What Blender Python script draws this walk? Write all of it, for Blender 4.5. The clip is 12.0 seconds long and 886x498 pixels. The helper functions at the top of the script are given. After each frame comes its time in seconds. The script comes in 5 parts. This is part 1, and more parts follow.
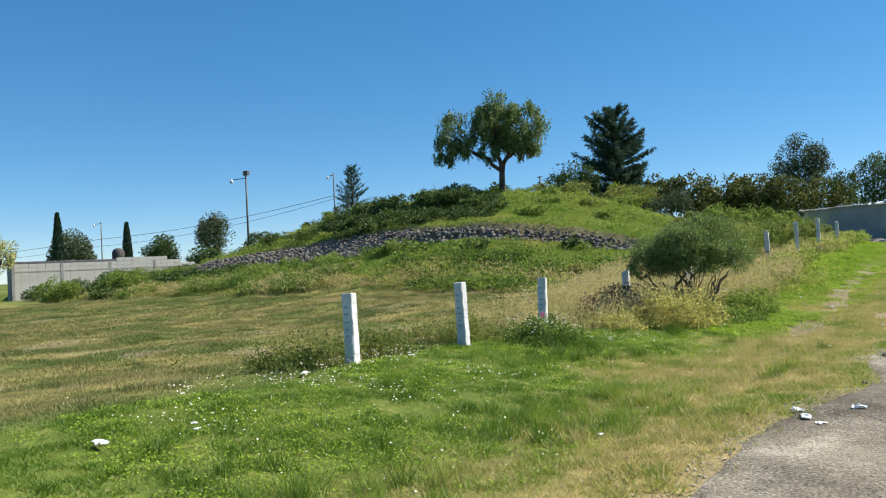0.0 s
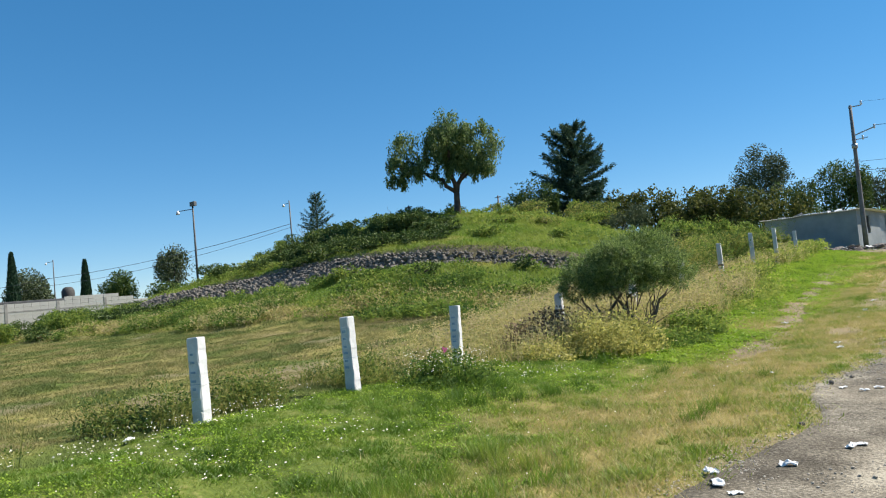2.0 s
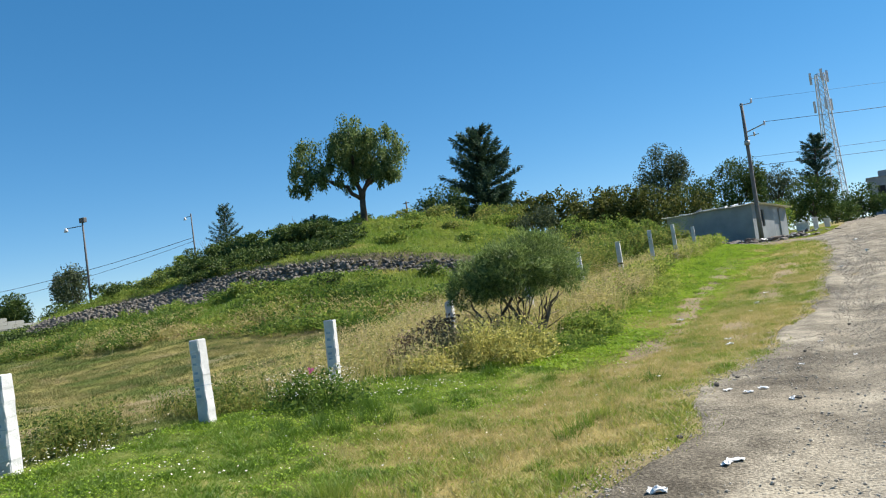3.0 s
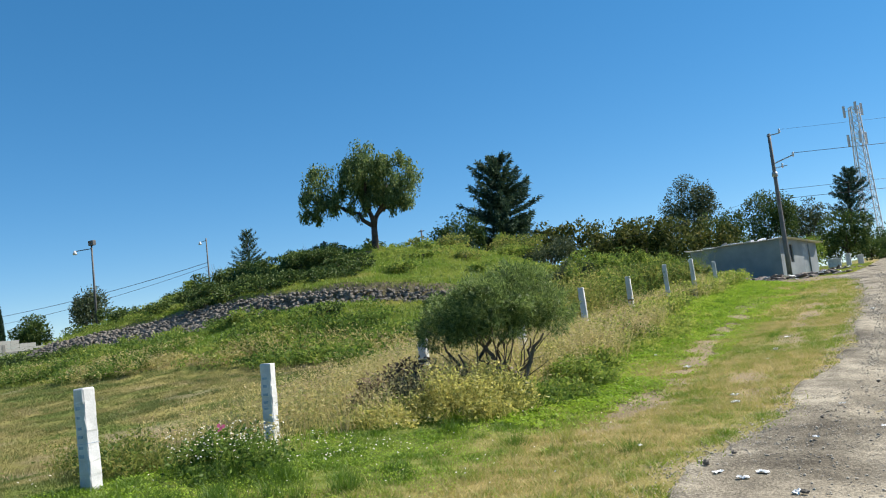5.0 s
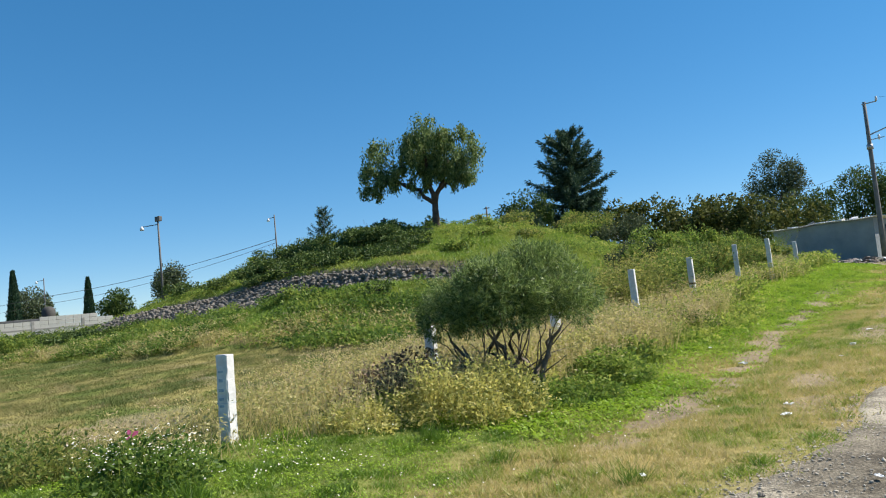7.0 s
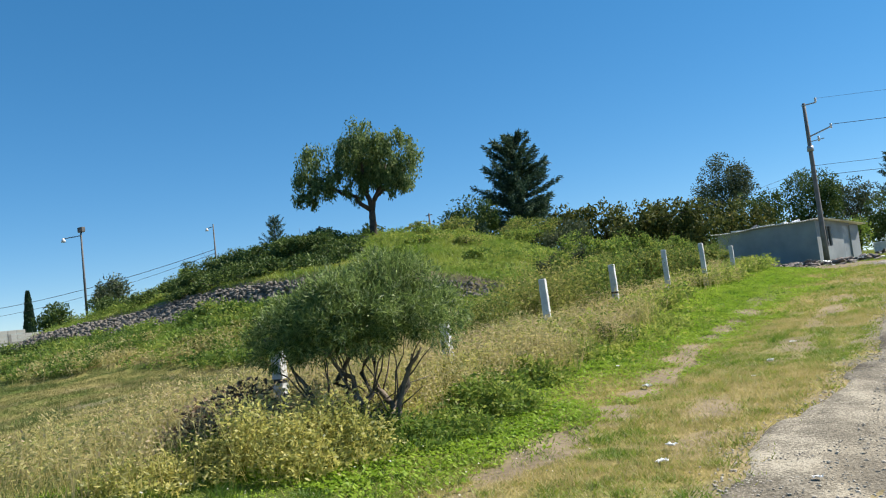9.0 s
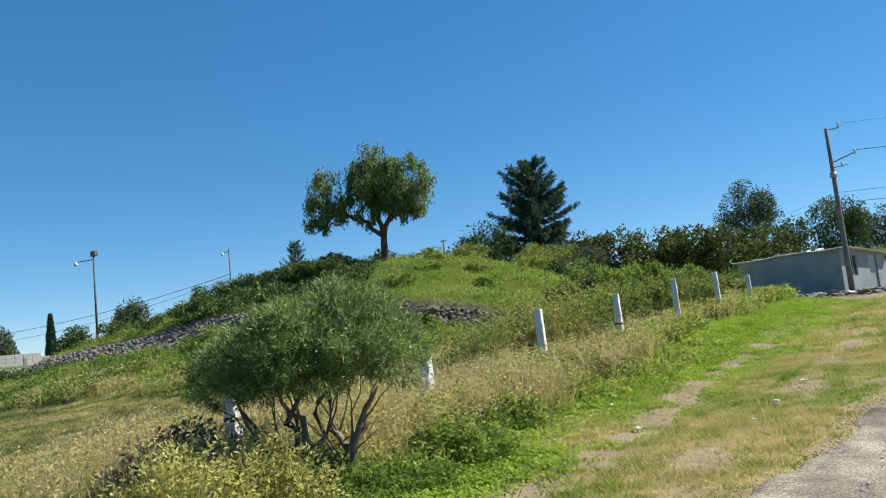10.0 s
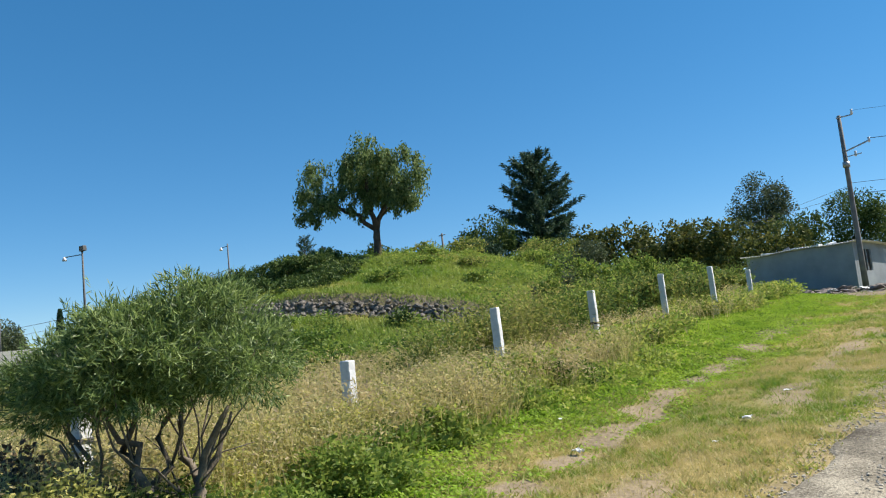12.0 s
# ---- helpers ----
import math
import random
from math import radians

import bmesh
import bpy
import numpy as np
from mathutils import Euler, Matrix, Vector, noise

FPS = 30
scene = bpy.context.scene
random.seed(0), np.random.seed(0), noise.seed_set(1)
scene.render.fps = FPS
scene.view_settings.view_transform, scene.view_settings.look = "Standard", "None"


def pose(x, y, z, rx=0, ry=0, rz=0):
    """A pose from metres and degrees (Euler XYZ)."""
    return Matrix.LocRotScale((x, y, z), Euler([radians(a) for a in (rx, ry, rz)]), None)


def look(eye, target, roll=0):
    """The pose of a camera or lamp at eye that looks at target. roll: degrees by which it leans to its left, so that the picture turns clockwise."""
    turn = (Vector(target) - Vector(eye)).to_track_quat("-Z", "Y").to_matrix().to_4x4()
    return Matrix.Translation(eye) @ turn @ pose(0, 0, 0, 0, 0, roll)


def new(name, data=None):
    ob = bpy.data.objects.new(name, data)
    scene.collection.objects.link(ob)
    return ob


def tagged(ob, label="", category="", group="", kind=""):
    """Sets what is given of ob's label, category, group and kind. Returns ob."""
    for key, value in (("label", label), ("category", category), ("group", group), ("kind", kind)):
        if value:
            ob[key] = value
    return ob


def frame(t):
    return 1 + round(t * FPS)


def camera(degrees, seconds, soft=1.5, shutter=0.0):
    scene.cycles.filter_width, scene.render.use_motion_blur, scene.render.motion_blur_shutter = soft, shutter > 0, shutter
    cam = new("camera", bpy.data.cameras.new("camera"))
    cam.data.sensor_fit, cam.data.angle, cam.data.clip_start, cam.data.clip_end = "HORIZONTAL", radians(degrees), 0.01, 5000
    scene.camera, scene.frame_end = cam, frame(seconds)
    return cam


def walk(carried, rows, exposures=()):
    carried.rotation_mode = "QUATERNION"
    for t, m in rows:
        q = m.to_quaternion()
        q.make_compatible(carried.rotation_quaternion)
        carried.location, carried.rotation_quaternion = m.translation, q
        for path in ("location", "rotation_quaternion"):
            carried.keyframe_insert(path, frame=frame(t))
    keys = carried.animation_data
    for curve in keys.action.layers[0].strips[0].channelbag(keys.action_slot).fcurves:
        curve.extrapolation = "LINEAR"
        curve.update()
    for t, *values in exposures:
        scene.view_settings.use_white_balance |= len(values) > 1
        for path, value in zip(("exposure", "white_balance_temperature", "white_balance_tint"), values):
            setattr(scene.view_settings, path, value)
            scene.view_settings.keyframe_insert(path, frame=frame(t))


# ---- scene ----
cam = camera(60.0, 12.0, soft=1.1)
PATH = [
    (0, (-0.055, 0.157, 1.12), (-1.25, 1.76, 1.167), -2.8),
    (0.5, (-0.094, 0.625, 1.093), (-1.258, 2.251, 1.149), -3.8),
    (1, (-0.103, 1.064, 1.09), (-1.265, 2.69, 1.145), -4.1),
    (1.5, (-0.083, 1.534, 1.107), (-1.224, 3.175, 1.168), -4.5),
    (2, (-0.022, 2.005, 1.118), (-1.158, 3.648, 1.223), -5.1),
    (2.5, (-0.01, 2.499, 1.101), (-1.067, 4.193, 1.225), -5.6),
    (3, (0.061, 2.999, 1.101), (-0.894, 4.754, 1.2), -7.6),
    (3.2, (0.098, 3.179, 1.128), (-0.837, 4.945, 1.218), -7.7),
    (4.8, (0.127, 4.469, 1.115), (-0.846, 6.208, 1.287), -7.1),
    (5, (0.124, 4.652, 1.147), (-0.882, 6.37, 1.329), -6.4),
    (5.5, (0.155, 5.118, 1.143), (-0.954, 6.773, 1.314), -6.0),
    (6, (0.168, 5.533, 1.132), (-1.007, 7.141, 1.312), -5.3),
    (6.5, (0.161, 5.988, 1.155), (-1.024, 7.589, 1.337), -5.4),
    (7, (0.178, 6.448, 1.146), (-1.008, 8.052, 1.293), -5.5),
    (7.5, (0.144, 6.958, 1.131), (-0.942, 8.631, 1.268), -5.6),
    (7.7, (0.136, 7.305, 1.123), (-0.905, 9.006, 1.28), -6.1),
    (9.3, (0.436, 8.683, 1.18), (-0.705, 10.317, 1.345), -6.5),
    (9.5, (0.46, 8.895, 1.19), (-0.699, 10.513, 1.384), -6.3),
    (10, (0.498, 9.371, 1.181), (-0.648, 10.994, 1.411), -5.9),
    (10.5, (0.568, 9.86, 1.157), (-0.555, 11.496, 1.403), -6.0),
    (11, (0.591, 10.327, 1.14), (-0.515, 11.977, 1.371), -6.0),
    (11.5, (0.605, 10.814, 1.16), (-0.483, 12.476, 1.394), -6.1),
    (12, (0.609, 11.247, 1.164), (-0.576, 12.843, 1.387), -5.8),
]
walk(cam, [(t, look(eye, target, roll)) for t, eye, target, roll in PATH])
scene.view_settings.exposure = 0.88
SKY_STRENGTH, SUN_STRENGTH = 0.136, 5.0

# ---- world, sun and exposure ----
SUN_TO = Vector((0.62, 0.72, 0.93)).normalized()
world = bpy.data.worlds.new("world")
scene.world = world
world.use_nodes = True
wn = world.node_tree.nodes
sky = wn.new("ShaderNodeTexSky")
sky.sky_type, sky.sun_disc = "NISHITA", False
sky.sun_elevation = math.asin(SUN_TO.z)
sky.sun_rotation = math.atan2(SUN_TO.x, SUN_TO.y)
sky.altitude, sky.air_density, sky.dust_density, sky.ozone_density = 4000, 1.15, 0.0, 4.5
wn["Background"].inputs["Strength"].default_value = SKY_STRENGTH
deep = wn.new("ShaderNodeHueSaturation")
deep.inputs["Saturation"].default_value, deep.inputs["Hue"].default_value = 1.51, 0.497
even = wn.new("ShaderNodeGamma")
even.inputs["Gamma"].default_value = 0.66
world.node_tree.links.new(sky.outputs[0], even.inputs["Color"])
world.node_tree.links.new(even.outputs[0], deep.inputs["Color"])
world.node_tree.links.new(deep.outputs[0], wn["Background"].inputs["Color"])
sun = new("sun", bpy.data.lights.new("sun", "SUN"))
sun.data.energy, sun.data.angle, sun.data.color = SUN_STRENGTH, radians(0.55), (1.0, 0.93, 0.82)
sun.matrix_world = look((0, 0, 60), Vector((0, 0, 60)) - SUN_TO)


# ---- materials ----
def ramp_of(nt, stops):
    node = nt.nodes.new("ShaderNodeValToRGB")
    el = node.color_ramp.elements
    while len(el) < len(stops):
        el.new(0.5)
    for e, (p, c) in zip(el, stops):
        e.position, e.color = p, (*c, 1)
    return node


def surface(name, dark, light, scale=6.0, rough=0.85, bump=0.3, fine=60.0, metal=0.0, by_object=0.0, bump_size=0.01):
    """A solid surface: coarse stains between two colours, fine grain, relief."""
    m = bpy.data.materials.new(name)
    m.use_nodes = True
    nt = m.node_tree
    b, lk = nt.nodes["Principled BSDF"], nt.links.new
    geo = nt.nodes.new("ShaderNodeTexCoord")
    big, small = nt.nodes.new("ShaderNodeTexNoise"), nt.nodes.new("ShaderNodeTexNoise")
    big.inputs["Scale"].default_value, big.inputs["Detail"].default_value = scale, 6
    small.inputs["Scale"].default_value, small.inputs["Detail"].default_value = fine, 4
    for n in (big, small):
        lk(geo.outputs["Object"], n.inputs["Vector"])
    mix = nt.nodes.new("ShaderNodeMath")
    mix.operation = "MULTIPLY_ADD"
    lk(small.outputs[0], mix.inputs[0])
    mix.inputs[1].default_value = 0.4
    lk(big.outputs[0], mix.inputs[2])
    last = mix.outputs[0]
    if by_object:
        info, add = nt.nodes.new("ShaderNodeObjectInfo"), nt.nodes.new("ShaderNodeMath")
        add.operation = "MULTIPLY_ADD"
        lk(info.outputs["Random"], add.inputs[0])
        add.inputs[1].default_value = by_object
        lk(last, add.inputs[2])
        last = add.outputs[0]
    r = ramp_of(nt, [(0.42, dark), (0.95 + by_object * 0.6, light)])
    lk(last, r.inputs[0])
    lk(r.outputs[0], b.inputs["Base Color"])
    b.inputs["Roughness"].default_value, b.inputs["Metallic"].default_value = rough, metal
    bp = nt.nodes.new("ShaderNodeBump")
    bp.inputs["Strength"].default_value, bp.inputs["Distance"].default_value = bump, bump_size
    lk(small.outputs[0], bp.inputs["Height"])
    lk(bp.outputs[0], b.inputs["Normal"])
    return m


def foliage(name, stops, through_light=0.35, patch=0.0, gloss=0.06):
    """Leaves: colour by each leaf's own tint and by patches, light partly passing through."""
    m = bpy.data.materials.new(name)
    m.use_nodes = True
    nt = m.node_tree
    nt.nodes.remove(nt.nodes["Principled BSDF"])
    lk = nt.links.new
    tint = nt.nodes.new("ShaderNodeAttribute")
    tint.attribute_name = "tint"
    last = tint.outputs["Fac"]
    if patch:
        tc, nz, add = nt.nodes.new("ShaderNodeTexCoord"), nt.nodes.new("ShaderNodeTexNoise"), nt.nodes.new("ShaderNodeMath")
        nz.inputs["Scale"].default_value, nz.inputs["Detail"].default_value = patch, 3
        lk(tc.outputs["Object"], nz.inputs["Vector"])
        add.operation = "MULTIPLY_ADD"
        lk(nz.outputs[0], add.inputs[0])
        add.inputs[1].default_value = 0.9
        off = nt.nodes.new("ShaderNodeMath")
        off.operation = "SUBTRACT"
        lk(last, off.inputs[0])
        off.inputs[1].default_value = 0.45
        lk(off.outputs[0], add.inputs[2])
        last = add.outputs[0]
    r = ramp_of(nt, stops)
    lk(last, r.inputs[0])
    dif, tra, glo = nt.nodes.new("ShaderNodeBsdfDiffuse"), nt.nodes.new("ShaderNodeBsdfTranslucent"), nt.nodes.new("ShaderNodeBsdfGlossy")
    glo.inputs["Roughness"].default_value = 0.55
    m1, m2 = nt.nodes.new("ShaderNodeMixShader"), nt.nodes.new("ShaderNodeMixShader")
    m1.inputs[0].default_value, m2.inputs[0].default_value = through_light, gloss
    lk(r.outputs[0], dif.inputs[0])
    lk(r.outputs[0], tra.inputs[0])
    lk(dif.outputs[0], m1.inputs[1])
    lk(tra.outputs[0], m1.inputs[2])
    lk(m1.outputs[0], m2.inputs[1])
    lk(glo.outputs[0], m2.inputs[2])
    lk(m2.outputs[0], nt.nodes["Material Output"].inputs["Surface"])
    return m


def earth(name, stops_a, stops_b, stops_c, fine=14, bump=0.7, relief=0.04):
    """Ground: turf, straw and bare earth by the sheet's own masks, with stains and grain."""
    m = bpy.data.materials.new(name)
    m.use_nodes = True
    nt = m.node_tree
    b, lk = nt.nodes["Principled BSDF"], nt.links.new
    tc = nt.nodes.new("ShaderNodeTexCoord")
    n1, n2 = nt.nodes.new("ShaderNodeTexNoise"), nt.nodes.new("ShaderNodeTexNoise")
    n1.inputs["Scale"].default_value, n1.inputs["Detail"].default_value = 0.9, 9
    n1.inputs["Roughness"].default_value = 0.7
    n2.inputs["Scale"].default_value, n2.inputs["Detail"].default_value = fine, 8
    for n in (n1, n2):
        lk(tc.outputs["Object"], n.inputs["Vector"])
    s = nt.nodes.new("ShaderNodeMath")
    s.operation = "MULTIPLY_ADD"
    lk(n2.outputs[0], s.inputs[0])
    s.inputs[1].default_value = 0.6
    lk(n1.outputs[0], s.inputs[2])
    cols = []
    for stops in (stops_a, stops_b, stops_c):
        r = ramp_of(nt, stops)
        lk(s.outputs[0], r.inputs[0])
        cols.append(r.outputs[0])
    last = cols[0]
    for key, c in zip(("dry", "dirt"), cols[1:]):
        at, mx = nt.nodes.new("ShaderNodeAttribute"), nt.nodes.new("ShaderNodeMixRGB")
        at.attribute_name = key
        lk(at.outputs["Fac"], mx.inputs[0])
        lk(last, mx.inputs[1])
        lk(c, mx.inputs[2])
        last = mx.outputs[0]
    lk(last, b.inputs["Base Color"])
    b.inputs["Roughness"].default_value = 0.95
    b.inputs["Specular IOR Level"].default_value = 0.15
    bp = nt.nodes.new("ShaderNodeBump")
    bp.inputs["Strength"].default_value, bp.inputs["Distance"].default_value = bump, relief
    lk(n2.outputs[0], bp.inputs["Height"])
    lk(bp.outputs[0], b.inputs["Normal"])
    return m


M_GROUND = earth("turf_and_earth", [(0.45, (0.04, 0.062, 0.013)), (0.85, (0.115, 0.15, 0.028)), (1.0, (0.22, 0.21, 0.07))],
                 [(0.45, (0.15, 0.13, 0.04)), (0.9, (0.33, 0.26, 0.10))], [(0.5, (0.12, 0.092, 0.062)), (0.95, (0.28, 0.22, 0.15))])
M_ROAD = earth("gravel_road", [(0.64, (0.066, 0.057, 0.043)), (0.74, (0.158, 0.140, 0.107)), (0.82, (0.220, 0.195, 0.150)), (0.92, (0.387, 0.347, 0.268))], [(0.62, (0.062, 0.053, 0.040)), (0.76, (0.136, 0.119, 0.090)), (0.92, (0.282, 0.247, 0.187))],
               [(0.64, (0.150, 0.132, 0.101)), (0.76, (0.229, 0.203, 0.157)), (0.85, (0.282, 0.252, 0.194)), (0.93, (0.387, 0.347, 0.271))], fine=45, bump=0.7, relief=0.025)
M_LUSH = foliage("lush_ground_leaves", [(0.0, (0.08, 0.16, 0.012)), (0.5, (0.20, 0.34, 0.025)), (1.0, (0.36, 0.46, 0.06))], 0.45, gloss=0.02)
M_PASTURE = foliage("grazed_grass", [(0.0, (0.045, 0.07, 0.018)), (0.3, (0.12, 0.155, 0.04)), (0.55, (0.21, 0.205, 0.072)), (0.8, (0.31, 0.26, 0.125)), (1.0, (0.42, 0.345, 0.195))], 0.4, gloss=0.02)
M_GRASS = foliage("grass_blades", [(0.0, (0.06, 0.13, 0.010)), (0.3, (0.155, 0.255, 0.026)), (0.55, (0.29, 0.325, 0.06)), (0.75, (0.41, 0.35, 0.13)), (1.0, (0.52, 0.43, 0.22))], 0.45, gloss=0.03)
M_STRAW = foliage("dry_weeds", [(0.0, (0.088, 0.132, 0.028)), (0.35, (0.275, 0.286, 0.083)), (0.7, (0.506, 0.440, 0.187)), (1.0, (0.462, 0.363, 0.220))], 0.52, gloss=0.02)
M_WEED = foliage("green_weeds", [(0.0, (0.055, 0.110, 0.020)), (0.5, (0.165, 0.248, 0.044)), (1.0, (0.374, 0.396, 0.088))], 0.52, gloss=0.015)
M_FENCEWEED = foliage("mixed_fence_weeds", [(0.0, (0.045, 0.09, 0.018)), (0.4, (0.13, 0.19, 0.04)), (0.7, (0.27, 0.28, 0.07)), (1.0, (0.40, 0.34, 0.12))], 0.52, gloss=0.015)
M_YELLOW = foliage("yellow_weed_leaves", [(0.0, (0.10, 0.14, 0.035)), (0.5, (0.43, 0.42, 0.115)), (1.0, (0.74, 0.63, 0.22))], 0.52, gloss=0.03)
M_BUSH = foliage("willowy_leaves", [(0.0, (0.048, 0.086, 0.02)), (0.5, (0.13, 0.198, 0.048)), (1.0, (0.31, 0.395, 0.125))], 0.42, gloss=0.04)
M_PEPPER = foliage("pepper_tree_leaves", [(0.0, (0.055, 0.10, 0.033)), (0.5, (0.135, 0.195, 0.062)), (1.0, (0.27, 0.32, 0.12))], 0.42, gloss=0.02)
M_NEEDLE = foliage("conifer_needles", [(0.0, (0.024, 0.05, 0.034)), (0.6, (0.05, 0.092, 0.055)), (1.0, (0.10, 0.15, 0.08))], 0.15, gloss=0.02)
M_BROAD = foliage("broad_leaves", [(0.0, (0.025, 0.05, 0.014)), (0.5, (0.06, 0.105, 0.024)), (1.0, (0.15, 0.19, 0.05))], 0.25, gloss=0.02)
M_GREYLEAF = foliage("grey_green_leaves", [(0.0, (0.04, 0.055, 0.03)), (0.5, (0.075, 0.10, 0.05)), (1.0, (0.15, 0.18, 0.09))], 0.2, gloss=0.02)
M_HEDGE = foliage("olive_leaves", [(0.0, (0.03, 0.045, 0.012)), (0.5, (0.085, 0.105, 0.025)), (0.85, (0.19, 0.19, 0.05)), (1.0, (0.34, 0.26, 0.08))], 0.25, gloss=0.02)
M_DEAD = foliage("dead_leaves", [(0.0, (0.085, 0.060, 0.038)), (0.6, (0.237, 0.169, 0.111)), (1.0, (0.456, 0.338, 0.220))], 0.15, gloss=0.02)
M_BARK = surface("bark", (0.03, 0.023, 0.017), (0.10, 0.077, 0.058), 5, 0.95, 0.8, 40)
M_STEM = surface("grey_branch", (0.06, 0.048, 0.035), (0.2, 0.165, 0.125), 8, 0.9, 0.6, 60)
M_POST = surface("whitewashed_concrete", (0.36, 0.37, 0.38), (0.64, 0.645, 0.645), 7, 0.85, 0.35, 70, by_object=0.1)
M_BAND = surface("black_wire_and_tape", (0.02, 0.02, 0.02), (0.07, 0.065, 0.06), 20, 0.8)
M_LETTER = surface("blue_grey_paint", (0.16, 0.24, 0.33), (0.36, 0.44, 0.52), 25, 0.8)
M_CONC = surface("grey_concrete", (0.17, 0.165, 0.155), (0.33, 0.32, 0.305), 3, 0.9, 0.4, 50)
M_SHAFT = surface("weathered_pole_concrete", (0.085, 0.085, 0.088), (0.19, 0.188, 0.185), 3, 0.9, 0.4, 50)
M_PLASTER = surface("grey_cement_render", (0.19, 0.213, 0.235), (0.31, 0.335, 0.36), 1.2, 0.92, 0.35, 30)
M_BLOCK = surface("cement_block", (0.31, 0.305, 0.285), (0.48, 0.47, 0.44), 2, 0.92, 0.4, 30, by_object=0.1)
M_TIN = surface("weathered_sheet_roof", (0.42, 0.41, 0.39), (0.74, 0.73, 0.70), 1.6, 0.55, 0.2, 25, metal=0.2)
# near-black colour of panels that stand for unlit rooms behind openings
M_DARK = surface("unlit_interior_panel", (0.012, 0.012, 0.013), (0.03, 0.03, 0.03), 4, 0.9)
M_STONE = surface("volcanic_stone", (0.030, 0.027, 0.023), (0.175, 0.155, 0.13), 2.5, 0.92, 0.6, 25, by_object=0.3)
M_STEEL = surface("galvanised_steel", (0.22, 0.23, 0.24), (0.4, 0.41, 0.42), 3, 0.5, 0.1, 40, metal=0.5)
M_POLE = surface("dark_steel_pole", (0.05, 0.052, 0.055), (0.13, 0.13, 0.132), 3, 0.7, 0.1, 40)
M_MAST = surface("painted_mast_steel", (0.42, 0.43, 0.45), (0.6, 0.6, 0.62), 3, 0.6, 0.1, 40)
M_CABLE = surface("black_cable", (0.03, 0.03, 0.035), (0.07, 0.07, 0.075), 9, 0.6)
M_LITTER = surface("white_plastic_litter", (0.62, 0.62, 0.60), (0.88, 0.87, 0.84), 9, 0.6, 0.2, 60)
M_DEBRIS = surface("burnt_rubbish", (0.045, 0.04, 0.036), (0.24, 0.20, 0.17), 5, 0.95, 0.6, 30, by_object=0.2)
M_PETAL = foliage("daisy_petals", [(0.0, (0.70, 0.70, 0.66)), (1.0, (0.86, 0.86, 0.82))], 0.3, gloss=0.02)
M_PINK = foliage("pink_petals", [(0.0, (0.62, 0.10, 0.24)), (1.0, (0.75, 0.2, 0.36))], 0.3, gloss=0.02)
M_EYE = foliage("daisy_hearts", [(0.0, (0.55, 0.36, 0.03)), (1.0, (0.65, 0.45, 0.05))], 0.1, gloss=0.02)

# ---- numeric helpers ----
rng = np.random.default_rng(7)


def step(a, b, v):
    u = np.clip((np.asarray(v, float) - a) / (b - a), 0, 1)
    return u * u * (3 - 2 * u)


def lattice(ix, iy, seed):
    s = np.sin(ix * 127.1 + iy * 311.7 + seed * 74.7) * 43758.5453
    return s - np.floor(s)


def value_noise(x, y, seed=0):
    ix, iy = np.floor(x), np.floor(y)
    fx, fy = x - ix, y - iy
    fx, fy = fx * fx * (3 - 2 * fx), fy * fy * (3 - 2 * fy)
    a, b = lattice(ix, iy, seed), lattice(ix + 1, iy, seed)
    c, d = lattice(ix, iy + 1, seed), lattice(ix + 1, iy + 1, seed)
    return (a * (1 - fx) + b * fx) * (1 - fy) + (c * (1 - fx) + d * fx) * fy


def fbm(x, y, size, seed=0, octaves=4):
    x, y = np.asarray(x, float) / size, np.asarray(y, float) / size
    total, amp, norm = 0.0, 1.0, 0.0
    for k in range(octaves):
        total = total + amp * value_noise(x * 2**k, y * 2**k, seed + k)
        norm += amp
        amp *= 0.5
    return total / norm


# ---- the lie of the land ----
def road_level(y):
    return -0.28 + 1.6 * step(13, 52, y) + 0.022 * np.clip(np.asarray(y, float) - 52, 0, 110)


def wall_line(x):
    return 31.0 + 0.5 * np.sin(np.asarray(x, float) * 0.35) + 0.9 * step(-22, -13, x)


def wall_top(x):
    return np.interp(x, [-70, -50, -45, -41, -34, -30, -25.5, -20.4, -16, -13.2, -10, -6], [0.5, 0.75, 1.45, 2.2, 2.6, 2.95, 3.05, 2.9, 2.3, 1.6, 1.2, 1.0])


def crest(x):
    return np.interp(x, [-80, -56, -49, -45, -40, -36, -32, -28, -25.5, -23, -21, -18.3, -16, -14, -10, -5, 5], [1.0, 1.3, 2.0, 3.3, 4.6, 5.3, 5.65, 5.75, 5.5, 5.3, 4.75, 3.85, 3.2, 2.6, 1.8, 1.2, 1.0])


